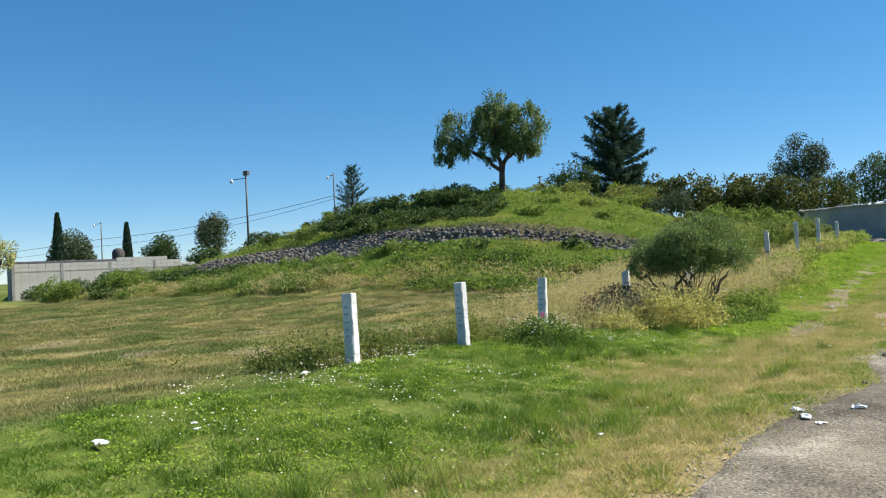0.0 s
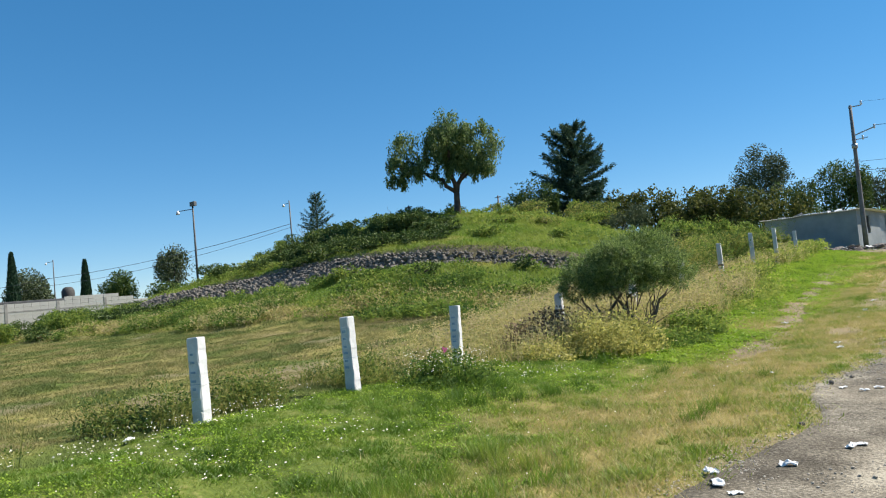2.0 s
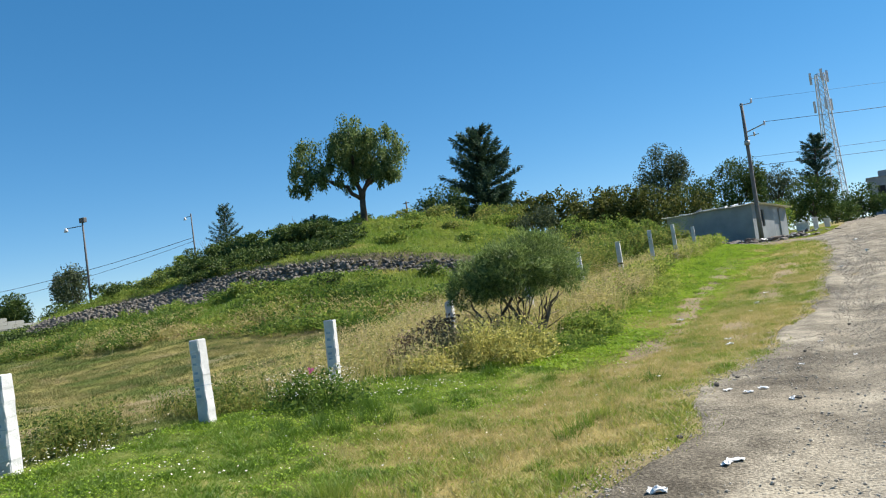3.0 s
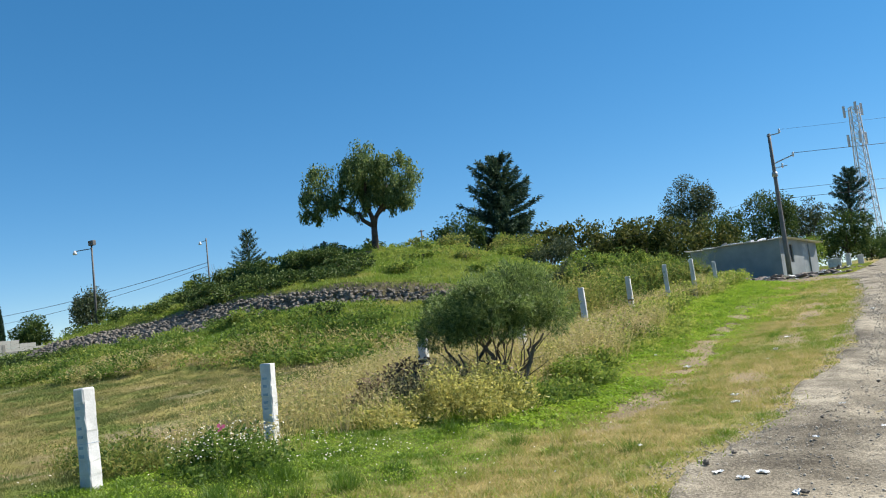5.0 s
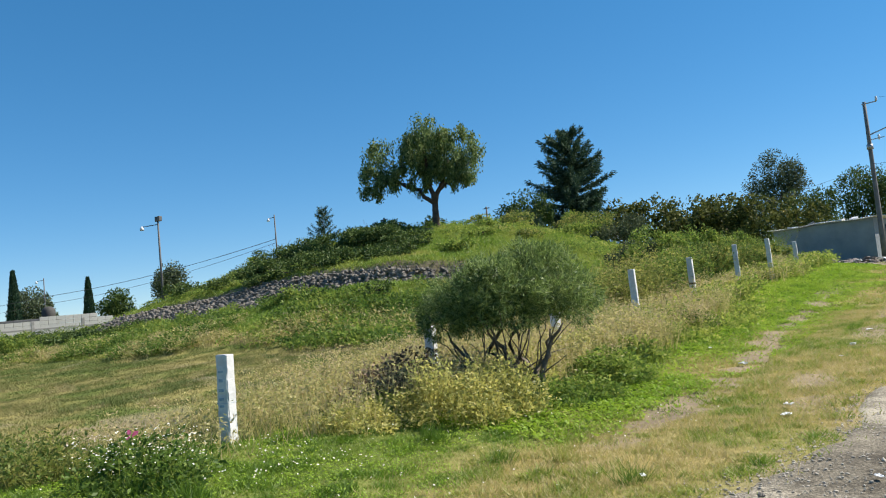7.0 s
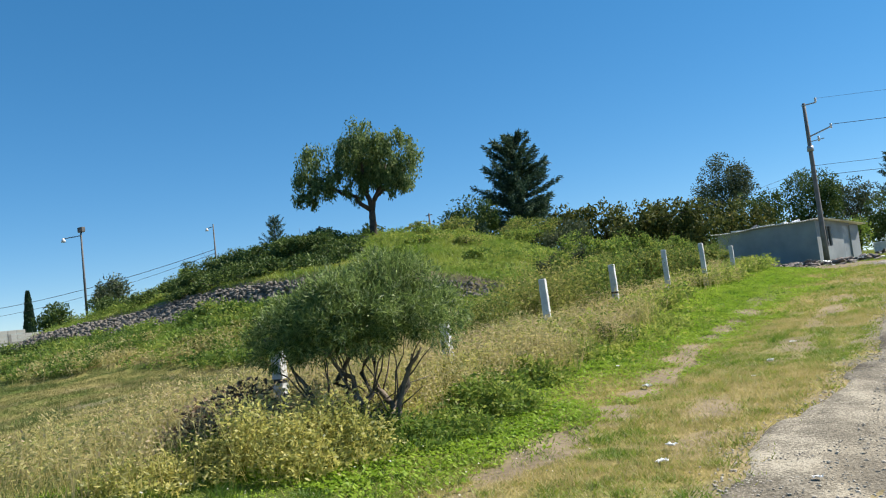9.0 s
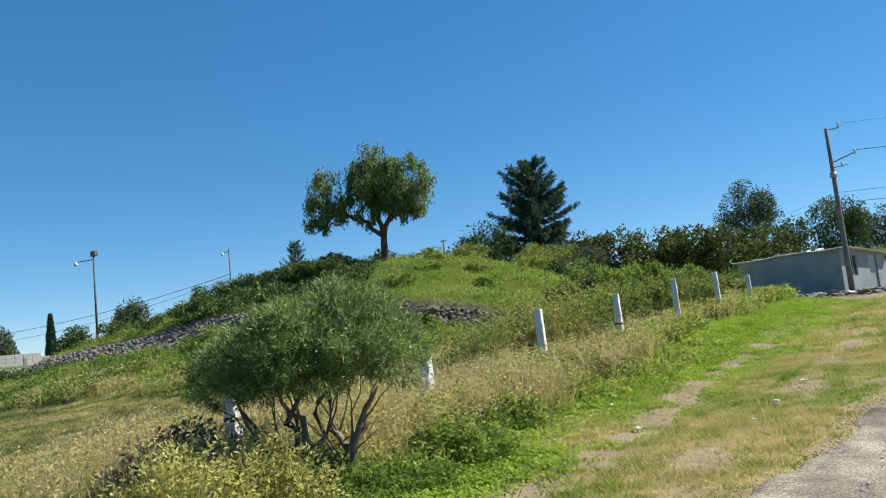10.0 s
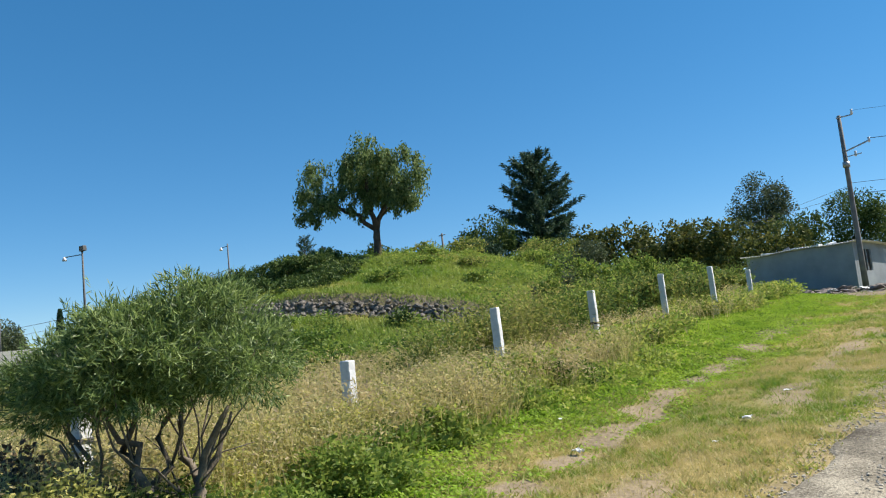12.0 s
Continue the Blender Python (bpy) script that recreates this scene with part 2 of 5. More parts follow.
def land(x, y):
    """Height of the ground: road, bank, pasture, terrace and mound."""
    x, y = np.asarray(x, float), np.asarray(y, float)
    r = road_level(y)
    bank = r + (0.24 + 0.18 * step(14, 30, y)) * step(-3.2, -6.0, x) * (1 - step(38, 47, y))
    low = -0.18 + 0.30 * step(13, 21, y) - 0.1 * step(-7, -11, x) * (1 - step(16, 22, y))
    yw, top = wall_line(x), wall_top(x)
    foot = top - (0.50 + 0.55 * step(-18, -27, x) * step(-48, -42, x)) * step(-11.5, -15, x)
    rise = low + (foot - low) * step(yw - 10.5, yw - 0.4, y) ** 1.15
    above = np.clip((y - yw) / (41 - yw), 0, 1)
    mound = top + (crest(x) - top) * (0.45 * np.sin(above * np.pi / 2) + 0.55 * above)
    cut = step(0.9, -0.9, x + 25.5 - (40.5 - y) * 0.4) * step(-39, -34, x)
    face = y - yw + (fbm(x, y, 1.5, 7) - 0.5) * 0.8
    shelf = top + (crest(x) - top) * 0.2 * step(0, 2.5, face)
    steep = shelf + (mound - shelf) * step(4.0, 5.3, face)
    mound = mound + (steep - mound) * cut + 0.24 * step(0.1, 0.35, y - yw) * step(3.0, 1.0, y - yw) * step(-9.5, -12, x) * step(-40, -34, x)
    back = crest(x) - (crest(x) - (2.0 + 0.5 * step(60, 100, y))) * step(43, 74, y) * 0.85 + 0.15 * step(41, 43.5, y) * step(49, 45, y) * step(-38, -30, x) * step(-15, -19, x)
    hill = np.where(y < yw, rise, np.where(y < 41, mound, back))
    side = step(-6.6, -10.5, x - 0.08 * np.clip(y - 20, 0, 20))
    z = bank + (hill - bank) * side
    z = np.where(x > 7, z - 0.02 * (x - 7), z)
    far = step(150, 420, np.hypot(x + 10, y - 30))
    z = z * (1 - far) + 1.5 * far
    near = step(60, 25, np.hypot(x, y - 12))
    bumps = (fbm(x, y, 1.1, 3) - 0.5) * 0.13 * step(-1.2, -3.5, x) + (fbm(x, y, 4.0, 9) - 0.5) * 0.13 * step(-7, -11, x)
    return z + bumps * (1 - far) * (0.4 + 0.6 * near)


def road_edge(y):
    y = np.asarray(y, float)
    return np.interp(y, [-60, 4, 5.8, 7.2, 8.1, 9.1, 10.3, 11.8, 13.4, 15.5, 18, 20.5, 24, 34, 39, 42, 46, 60, 170], [-1.6, -1.6, -1.74, -1.76, -1.54, -1.36, -1.5, -1.62, -1.24, -1.26, -1.0, -0.88, -0.95, -1.0, -1.4, -2.6, -1.7, -1.6, -1.4]) + (fbm(y, y * 0 + 3, 0.8, 5) - 0.5) * 0.32


def bare(x, y):
    """How bare the soil is: wheel ruts on the verge, the track to the hut, scuffed spots."""
    x, y = np.asarray(x, float), np.asarray(y, float)
    rag = fbm(x, y, 0.55, 21) - 0.5
    rut = np.interp(y, [10, 16, 19, 25, 33], [-2.85, -3.1, -3.3, -3.85, -4.1])
    a = 0.95 * step(0.36, 0.08, np.abs(x - rut) + rag * 1.1 + 0.25 * (fbm(x, y, 1.8, 25) - 0.4)) * step(11, 14, y) * step(36, 28, y)
    b = 0.85 * step(0.42, 0.54, fbm(x, y, 1.4, 23)) * step(0.50, 0.1, np.abs(x + 2.0 + (y - 18) * 0.01) + rag * 0.8) * step(13.5, 16, y) * step(40, 27, y)
    c = step(1.15, 0.75, np.hypot((x + 4.2) / 5.0, (y - 43.2) / 2.0) + rag * 0.5)
    d = step(0.22, -0.08, x * 0 + (road_edge(y) - x) + rag * 1.1) * 0.6
    e = step(0.62, 0.74, fbm(x, y, 1.7, 33)) * step(-7.0, -9.0, x) * 0.65 * (y < 24)
    over = y - wall_line(x)
    ledge = step(-0.1, 0.1, over) * step(0.5, 0.32, over) * step(-9.5, -12, x) * step(-40, -34, x)
    return np.clip(np.maximum.reduce([a, b, c, d, e, ledge]), 0, 1)


def dryness(x, y):
    x, y = np.asarray(x, float), np.asarray(y, float)
    n = fbm(x, y, 1.5, 11)
    verge = step(-4.6, -3.0, x + (fbm(x, y, 2.2, 13) - 0.5) * 2.4) * (0.46 + 0.52 * step(0.36, 0.56, n))
    pasture = step(-6.9, -8.2, x) * step(0.32, 0.60, fbm(x, y, 1.4, 15)) * 0.7 * step(26, 22, y)
    band = step(1.0, 0.5, np.abs(y - wall_line(x) + 6.6 + (fbm(x, y, 3, 17) - 0.5) * 3)) * step(-9, -11, x) * step(-42, -36, x)
    slope = step(0.50, 0.75, fbm(x, y, 3.0, 19)) * 0.6 * (y > 30)
    return np.clip(np.maximum.reduce([verge, pasture, band, slope]), 0, 1)


# ---- mesh helpers ----
def raw_mesh(name, verts, faces_of, material, tint=None):
    """A mesh of equal polygons from arrays: verts (n, k, 3), one polygon of k corners each."""
    n, k = verts.shape[:2]
    me = bpy.data.meshes.new(name)
    me.vertices.add(n * k)
    me.vertices.foreach_set("co", verts.astype(np.float32).ravel())
    me.loops.add(n * k)
    me.loops.foreach_set("vertex_index", np.arange(n * k, dtype=np.int32))
    me.polygons.add(n)
    me.polygons.foreach_set("loop_start", np.arange(0, n * k, k, dtype=np.int32))
    if tint is not None:
        at = me.attributes.new("tint", "FLOAT", "POINT")
        at.data.foreach_set("value", np.repeat(np.clip(tint, 0, 1), k).astype(np.float32))
    me.materials.append(material)
    me.update(calc_edges=True)
    return me


def grid_mesh(name, verts, faces, material, smooth=True):
    me = bpy.data.meshes.new(name)
    me.from_pydata([tuple(v) for v in verts], [], [tuple(f) for f in faces])
    me.materials.append(material)
    if smooth:
        me.polygons.foreach_set("use_smooth", [True] * len(me.polygons))
    me.update()
    return me


def hang(name, me, parent, label=""):
    ob = new(name, me)
    ob.parent = parent
    return tagged(ob, label)


def part(name, bm, material, parent, label=""):
    me = bpy.data.meshes.new(name)
    bm.to_mesh(me)
    bm.free()
    me.materials.append(material)
    return hang(name, me, parent, label)


def thing(name, at, label, category, group="", turn=0.0):
    ob = new(name)
    ob.matrix_basis = pose(*at, 0, 0, turn)
    return tagged(ob, label, category, group)


def box(bm, lo, hi, bevel=0.0):
    lo, hi = Vector(lo), Vector(hi)
    m = Matrix.Translation((lo + hi) / 2) @ Matrix.Diagonal((*(hi - lo), 1))
    made = bmesh.ops.create_cube(bm, size=1, matrix=m)["verts"]
    if bevel:
        edges = list({e for v in made for e in v.link_edges})
        bmesh.ops.bevel(bm, geom=edges, offset=bevel, segments=2, profile=0.6, affect="EDGES")
    return bm


def beam(bm, a, b, wide, tall=None):
    """A square bar from a to b."""
    a, b = Vector(a), Vector(b)
    m = Matrix.Translation((a + b) / 2) @ (b - a).to_track_quat("Z", "Y").to_matrix().to_4x4() @ Matrix.Diagonal((wide, tall or wide, (b - a).length, 1))
    bmesh.ops.create_cube(bm, size=1, matrix=m)
    return bm


def tube(bm, pts, radii, sides=7):
    """A tapered, bent limb."""
    rings = []
    pts = [Vector(p) for p in pts]
    for i, (p, r) in enumerate(zip(pts, radii)):
        ahead = (pts[min(i + 1, len(pts) - 1)] - pts[max(i - 1, 0)]).normalized()
        q = ahead.to_track_quat("Z", "Y")
        rings.append([bm.verts.new(p + q @ Vector((math.cos(a) * r, math.sin(a) * r, 0))) for a in (2 * math.pi * k / sides for k in range(sides))])
    for a, b in zip(rings, rings[1:]):
        for k in range(sides):
            f = bm.faces.new((a[k], a[(k + 1) % sides], b[(k + 1) % sides], b[k]))
            f.smooth = True
    bm.faces.new(rings[-1])
    bm.faces.new(rings[0][::-1])
    return bm


def bent(a, b, sag=0.15, n=5, seed=0):
    """Points of a crooked limb from a to b."""
    r = random.Random(seed)
    a, b = Vector(a), Vector(b)
    far = (b - a).length
    out = []
    for i in range(n + 1):
        u = i / n
        w = math.sin(u * math.pi) * sag * far
        out.append(a.lerp(b, u) + Vector((r.uniform(-1, 1), r.uniform(-1, 1), r.uniform(-0.4, 0.9))) * w * 0.6)
    return out


def unit(v):
    return v / np.maximum(np.linalg.norm(v, axis=-1, keepdims=True), 1e-9)


def leaves(name, p, d, long, wide, tint, material, parent, label=""):
    """Lens-shaped leaves at points p along directions d."""
    n = len(p)
    side = unit(np.cross(d, rng.normal(size=(n, 3))))
    long, wide = np.broadcast_to(long, n)[:, None], np.broadcast_to(wide, n)[:, None]
    mid = p + d * long * 0.45
    v = np.stack([p, mid + side * wide / 2, p + d * long, mid - side * wide / 2], 1)
    return hang(name, raw_mesh(name, v, 4, material, tint), parent, label)


def clumped(lobes, per_lobe, clumps, spread=0.2, shell=0.55):
    """Points of a crown: clumps of leaves in the outer part of each lobe (centre, radii)."""
    out, outward = [], []
    for c, rad in lobes:
        c, rad = np.array(c, float), np.array(rad, float)
        k = max(4, int(clumps * (rad.prod() ** (1 / 3))))
        u = unit(rng.normal(size=(k, 3))) * (shell + (1 - shell) * rng.random((k, 1)) ** 0.6)
        n = int(per_lobe * rad.prod() ** (2 / 3))
        pick = rng.integers(0, k, n)
        size = 0.6 + 0.8 * rng.random(k)
        q = u[pick] + rng.normal(size=(n, 3)) * spread * size[pick][:, None]
        q = q / np.maximum(1, np.linalg.norm(q, axis=1, keepdims=True) / 1.12)
        out.append(c + q * rad)
        outward.append(unit(q * rad))
    return np.concatenate(out), np.concatenate(outward)

# ---- ground and road ----
def spaced(*runs):
    return np.unique(np.concatenate([np.arange(a, b, s) for a, b, s in runs] + [[runs[-1][1]]]).round(3))


def sheet(name, xs, ys, height, material, masks=()):
    gx, gy = np.meshgrid(xs, ys)
    z = height(gx, gy)
    v = np.stack([gx, gy, z], -1).reshape(-1, 3)
    nx, ny = len(xs), len(ys)
    i = (np.arange(ny - 1)[:, None] * nx + np.arange(nx - 1)).ravel()
    f = np.stack([i, i + 1, i + nx + 1, i + nx], 1)
    me = bpy.data.meshes.new(name)
    me.vertices.add(len(v))
    me.vertices.foreach_set("co", v.astype(np.float32).ravel())
    me.loops.add(f.size)
    me.loops.foreach_set("vertex_index", f.astype(np.int32).ravel())
    me.polygons.add(len(f))
    me.polygons.foreach_set("loop_start", np.arange(0, f.size, 4, dtype=np.int32))
    me.polygons.foreach_set("use_smooth", np.ones(len(f), bool))
    for key, fn in masks:
        at = me.attributes.new(key, "FLOAT", "POINT")
        at.data.foreach_set("value", fn(gx, gy).ravel().astype(np.float32))
    me.materials.append(material)
    me.update(calc_edges=True)
    return new(name, me)


def ground_level(x, y):
    """The sheet lies a little lower where the road covers it."""
    return land(x, y) - 0.06 * step(0.1, 0.5, x - road_edge(y)) * step(9.5, 8.5, x) * (y < 165)


gxs = spaced((-3000, -300, 450), (-300, -100, 40), (-100, -50, 4), (-50, -14, 0.6), (-14, 2, 0.14), (2, 12, 0.8), (12, 100, 12), (100, 3000, 420))
gys = spaced((-3000, -300, 450), (-300, -40, 40), (-40, 0, 3), (0, 27, 0.14), (27, 62, 0.4), (62, 170, 3), (170, 400, 30), (400, 3000, 420))
ground = tagged(sheet("ground", gxs, gys, ground_level, M_GROUND, (("dry", dryness), ("dirt", bare))), "uneven green and straw-coloured turf with bare earth ruts", "ground", kind="structure")


def road_sheet():
    us = np.concatenate([np.linspace(0, 0.3, 40)[:-1], np.linspace(0.3, 1, 24)])
    ys = spaced((-40, 0, 2), (0, 20, 0.09), (20, 32, 0.2), (32, 64, 0.6), (64, 165, 2.5))
    gu, gy = np.meshgrid(us, ys)
    left = road_edge(gy)
    gx = left + gu * (8.4 + 0.9 * fbm(gy, gy * 0 + 7, 1.6, 47) - left)
    worn = (fbm(gx, gy * 0.35, 0.8, 41) - 0.5)
    rut = -0.05 * np.exp(-(((gx + 0.25) / 0.28) ** 2)) - 0.05 * np.exp(-(((gx - 1.5) / 0.3) ** 2))
    z = land(gx, gy) + 0.012 + rut + worn * 0.07 + (fbm(gx, gy, 0.4, 43) - 0.5) * 0.045 - 0.05 * (gu == 0)
    nx, ny = len(us), len(ys)
    i = (np.arange(ny - 1)[:, None] * nx + np.arange(nx - 1)).ravel()
    f = np.stack([i, i + 1, i + nx + 1, i + nx], 1)
    me = grid_mesh("road", np.stack([gx, gy, z], -1).reshape(-1, 3), f, M_ROAD)
    wheel = np.exp(-(((gx + 0.25) / 0.4) ** 2)) + np.exp(-(((gx - 1.5) / 0.4) ** 2))
    for key, val in (("dry", step(0.40, 0.58, fbm(gx * 1.6, gy * 0.6, 0.8, 45))), ("dirt", np.clip(wheel * 0.8 * (0.5 + worn), 0, 1))):
        at = me.attributes.new(key, "FLOAT", "POINT")
        at.data.foreach_set("value", val.ravel().astype(np.float32))
    return tagged(new("road", me), "pale grey gravel road with worn wheel tracks", "road", kind="structure")


road = road_sheet()


# ---- fence posts ----
def concrete_post(x, y, top, label, turn=0.0, lean=0.0, letters=False, band=0.0, wide=0.142, broken=False):
    base = float(land(x, y)) - 0.12
    high = top - base
    ob = thing("fence_post", (x, y, base), label, "fence post", "posts of the old fence", turn)
    ob.matrix_basis = pose(x, y, base, 0, lean, turn + 9)
    bm = bmesh.new()
    box(bm, (-wide / 2, -wide / 2, 0), (wide / 2, wide / 2, high))
    for v in bm.verts:
        if v.co.z > high / 2:
            v.co.x *= 0.95
            v.co.y *= 0.95
    bmesh.ops.subdivide_edges(bm, edges=[e for e in bm.edges if abs(e.verts[0].co.z - e.verts[1].co.z) > high / 2], cuts=7)
    bmesh.ops.bevel(bm, geom=list(bm.edges), offset=0.012, segments=1, affect="EDGES")
    r = random.Random(int(x * 100 + y * 10))
    for v in bm.verts:
        v.co += Vector((r.uniform(-1, 1), r.uniform(-1, 1), r.uniform(-1, 1))) * 0.004
        if broken and v.co.z > high - 0.02 and v.co.x < 0:
            v.co.z -= 0.05
    part("shaft", bm, M_POST, ob)
    if letters:
        z = high - 0.16
        while z > high * 0.42:
            w = r.uniform(0.035, 0.065)
            bm = bmesh.new()
            box(bm, (-w / 2 - 0.01, -wide / 2 - 0.004, z - r.uniform(0.02, 0.035)), (w / 2 - 0.01, -wide / 2 + 0.01, z))
            part("painted_mark", bm, M_LETTER, ob, "faded blue-grey painted mark")
            z -= r.uniform(0.07, 0.1)
        bm = bmesh.new()
        h = wide / 2 * 0.965 + 0.001
        box(bm, (-h, -h, high * 0.52), (h, h, high * 0.52 + 0.004))
        part("joint", bm, M_LETTER, ob, "open grey joint in the post")
    if band:
        bm = bmesh.new()
        h = wide / 2 + 0.006
        box(bm, (-h, -h, high - band - 0.05), (h, h, high - band), 0.01)
        part("wire_band", bm, M_BAND, ob, "dark wire wound round the post")
    return ob


WHITE_A = "whitewashed square concrete fence post with faded painted marks"
WHITE_B = "whitewashed square concrete fence post among dry weeds"
concrete_post(-6.59, 6.98, 0.86, WHITE_A, 4, -1.0, True)
concrete_post(-6.39, 9.05, 0.89, WHITE_A, -3, -1.5, True)
concrete_post(-6.46, 11.44, 0.865, WHITE_A, 6, 1.5, True)
concrete_post(-6.46, 14.92, 0.885, "chipped whitewashed concrete fence post behind a dead bush", 2, 0.5, band=0.32, broken=True)
concrete_post(-6.33, 18.32, 0.97, WHITE_B, -4, 0, wide=0.15)
concrete_post(-6.30, 21.83, 1.53, WHITE_B, 3, -1)
concrete_post(-6.20, 25.2, 1.75, "whitewashed concrete fence post with a dark wire band", 0, -1, band=0.62)
concrete_post(-6.08, 28.66, 2.08, WHITE_B, 5, -0.5)
concrete_post(-6.05, 32.23, 2.29, WHITE_B, -2, -1)
concrete_post(-5.92, 35.30, 2.21, WHITE_B, 2, -0.5)


# ---- stone terrace wall ----
def stone_data(seed):
    r = random.Random(seed)
    bm = bmesh.new()
    bmesh.ops.create_icosphere(bm, subdivisions=1, radius=0.5)
    k = Vector((r.uniform(0.9, 1.3), r.uniform(0.7, 1.0), r.uniform(0.55, 0.85)))
    for v in bm.verts:
        v.co = Vector((v.co.x * k.x, v.co.y * k.y, v.co.z * k.z)) * r.uniform(0.78, 1.15)
    me = bpy.data.meshes.new("stone")
    bm.to_mesh(me)
    bm.free()
    me.materials.append(M_STONE)
    return me


STONES = [stone_data(s) for s in range(8)]


def terrace_wall():
    ob = tagged(new("stone_wall"), "low terrace wall of loose dark volcanic stones", "stone wall")
    single, rest_v, rest_f = 0, [], []
    shapes = [(np.array([v.co for v in me.vertices]), [tuple(p.vertices) for p in me.polygons]) for me in STONES]
    r = random.Random(5)
    x = -45.5
    while x < -11.6:
        h = 0.52 * float(step(-11.5, -15, x)) + 0.10 + 0.55 * float(step(-18, -27, x))
        high, line = float(wall_top(x)), float(wall_line(x))
        spill = 1.3 * float(step(-20, -30, x)) + 0.4
        level = 0.0
        while level < 1.0:
            size = r.uniform(0.11, 0.30) * (0.8 + 0.4 * (1 - level))
            px = x + r.uniform(-0.12, 0.12)
            py = line - 0.25 - spill * (1 - level) + 0.25 * level + r.uniform(-0.12, 0.12)
            pz = max(high - h * (1 - level), float(land(px, py))) + size * 0.1 + r.uniform(-0.04, 0.05)
            turn = Euler((r.uniform(-0.6, 0.6), r.uniform(-0.6, 0.6), r.uniform(0, 6.3)))
            m = Matrix.LocRotScale((px, py, pz), turn, (size,) * 3)
            k = r.randrange(8)
            if -19.5 < x < -13.0 and single < 290:
                s = new("stone", STONES[k])
                s.parent, s.matrix_basis = ob, m
                single += 1
            else:
                v, f = shapes[k]
                n = len(rest_v) * 12
                a = np.array(m)
                rest_v.append(v @ a[:3, :3].T + a[:3, 3])
                rest_f += [tuple(i + n for i in p) for p in f]
            level += size * 0.5 / (h + spill * 0.6)
        x += 0.14
    rest = grid_mesh("far_stones", np.concatenate(rest_v), rest_f, M_STONE, smooth=False)
    tagged(hang("far_stones", rest, ob, "heaped dark stones"), kind="stuff")


terrace_wall()


# ---- hut and power pole by the track ----
def hut():
    gz = 1.22
    ob = thing("hut", (-5.35, 50.7, gz), "low grey rendered hut with a sheet roof", "hut", turn=-20)
    wide, deep, hi_f, hi_b, t = 5.6, 4.3, 2.32, 2.0, 0.15
    bm = bmesh.new()
    box(bm, (-wide, 0, -0.3), (0, t, hi_f))
    part("front_wall", bm, M_PLASTER, ob)
    bm = bmesh.new()
    box(bm, (-wide, deep - t, -0.3), (0, deep, hi_b))
    part("back_wall", bm, M_PLASTER, ob)
    bm = bmesh.new()
    box(bm, (-wide - 0.003, t, -0.3), (-wide + t, deep - t, hi_b))
    part("left_wall", bm, M_PLASTER, ob)
    bm = bmesh.new()
    for lo, hi in (((-t, t, -0.3), (0.003, 0.75, hi_f)), ((-t, 0.75, -0.3), (0.003, 1.45, 0.95)), ((-t, 0.75, 1.95), (0.003, 1.45, hi_f)), ((-t, 1.45, -0.3), (0.003, 2.6, hi_f - 0.06)),
                   ((-t, 2.6, 1.95), (0.003, 3.4, hi_f - 0.1)), ((-t, 3.4, -0.3), (0.003, deep - t, hi_b))):
        box(bm, lo, hi)
    part("side_wall", bm, M_PLASTER, ob, "sunlit pale grey rendered side wall")
    bm = bmesh.new()
    box(bm, (-0.10, 0.75, 0.95), (-0.06, 1.45, 1.95))
    win = part("window", bm, M_DARK, ob, "window opening filled with a near-black panel for the unlit inside")
    bm = bmesh.new()
    for lo, hi in (((-0.06, 0.75, 0.95), (-0.02, 0.80, 1.95)), ((-0.06, 1.40, 0.95), (-0.02, 1.45, 1.95)), ((-0.06, 1.08, 0.95), (-0.02, 1.12, 1.95))):
        box(bm, lo, hi)
    part("window_frame", bm, M_STEEL, win)
    bm = bmesh.new()
    box(bm, (-0.11, 2.6, -0.2), (-0.06, 3.4, 1.95))
    part("door", bm, M_STEEL, ob, "grey sheet-metal door")
    # corrugated roof, sloping to the back
    xs = np.arange(-wide - 0.25, 0.32, 0.035)
    ys = np.array([-0.22, 1.2, 2.8, deep + 0.3])
    v, f = [], []
    for s in (0, 1):
        for y in ys:
            for x in xs:
                lift = hi_f + 0.03 + (hi_b - hi_f) * y / deep + 0.018 * math.sin(x * 2 * math.pi / 0.14) + 0.03 * math.sin(x * 1.7 + y)
                v.append((x, y, lift - 0.02 * s))
    n, k = len(xs), len(xs) * len(ys)
    for j in range(len(ys) - 1):
        for i in range(n - 1):
            a = j * n + i
            f += [(a, a + 1, a + n + 1, a + n), (k + a, k + a + n, k + a + n + 1, k + a + 1)]
    for i in range(n - 1):
        f.append((i, k + i, k + i + 1, i + 1))
    hang("roof", grid_mesh("roof", v, f, M_TIN, smooth=False), ob, "weathered corrugated sheet roof")
    return gz


hut()


def roof_scrap(x, y, z, turn, w, d, h):
    ob = thing("roof_scrap", (x, y, z), "pale scrap lying on the hut's sheet roof", "scrap", "scraps on the roof", turn)
    r = random.Random(int(x * 77 + y * 31))
    bm = bmesh.new()
    box(bm, (-w / 2, -d / 2, 0), (w / 2, d / 2, h), min(h, d) * 0.25)
    for v in bm.verts:
        v.co.z *= 1 + 0.5 * math.sin(v.co.x * 9 + r.random())
    part("scrap", bm, r.choice((M_TIN, M_LITTER, M_CONC)), ob)


for i, (x, y, w, h) in enumerate(((-7.0, 51.3, 0.5, 0.1), (-7.8, 51.7, 0.8, 0.12), (-8.5, 52.0, 0.35, 0.16), (-9.3, 52.3, 0.9, 0.08), (-6.3, 51.2, 0.3, 0.1))):
    roof_scrap(x, y, 1.22 + 2.33, -20 + i * 17, w, 0.35, h)


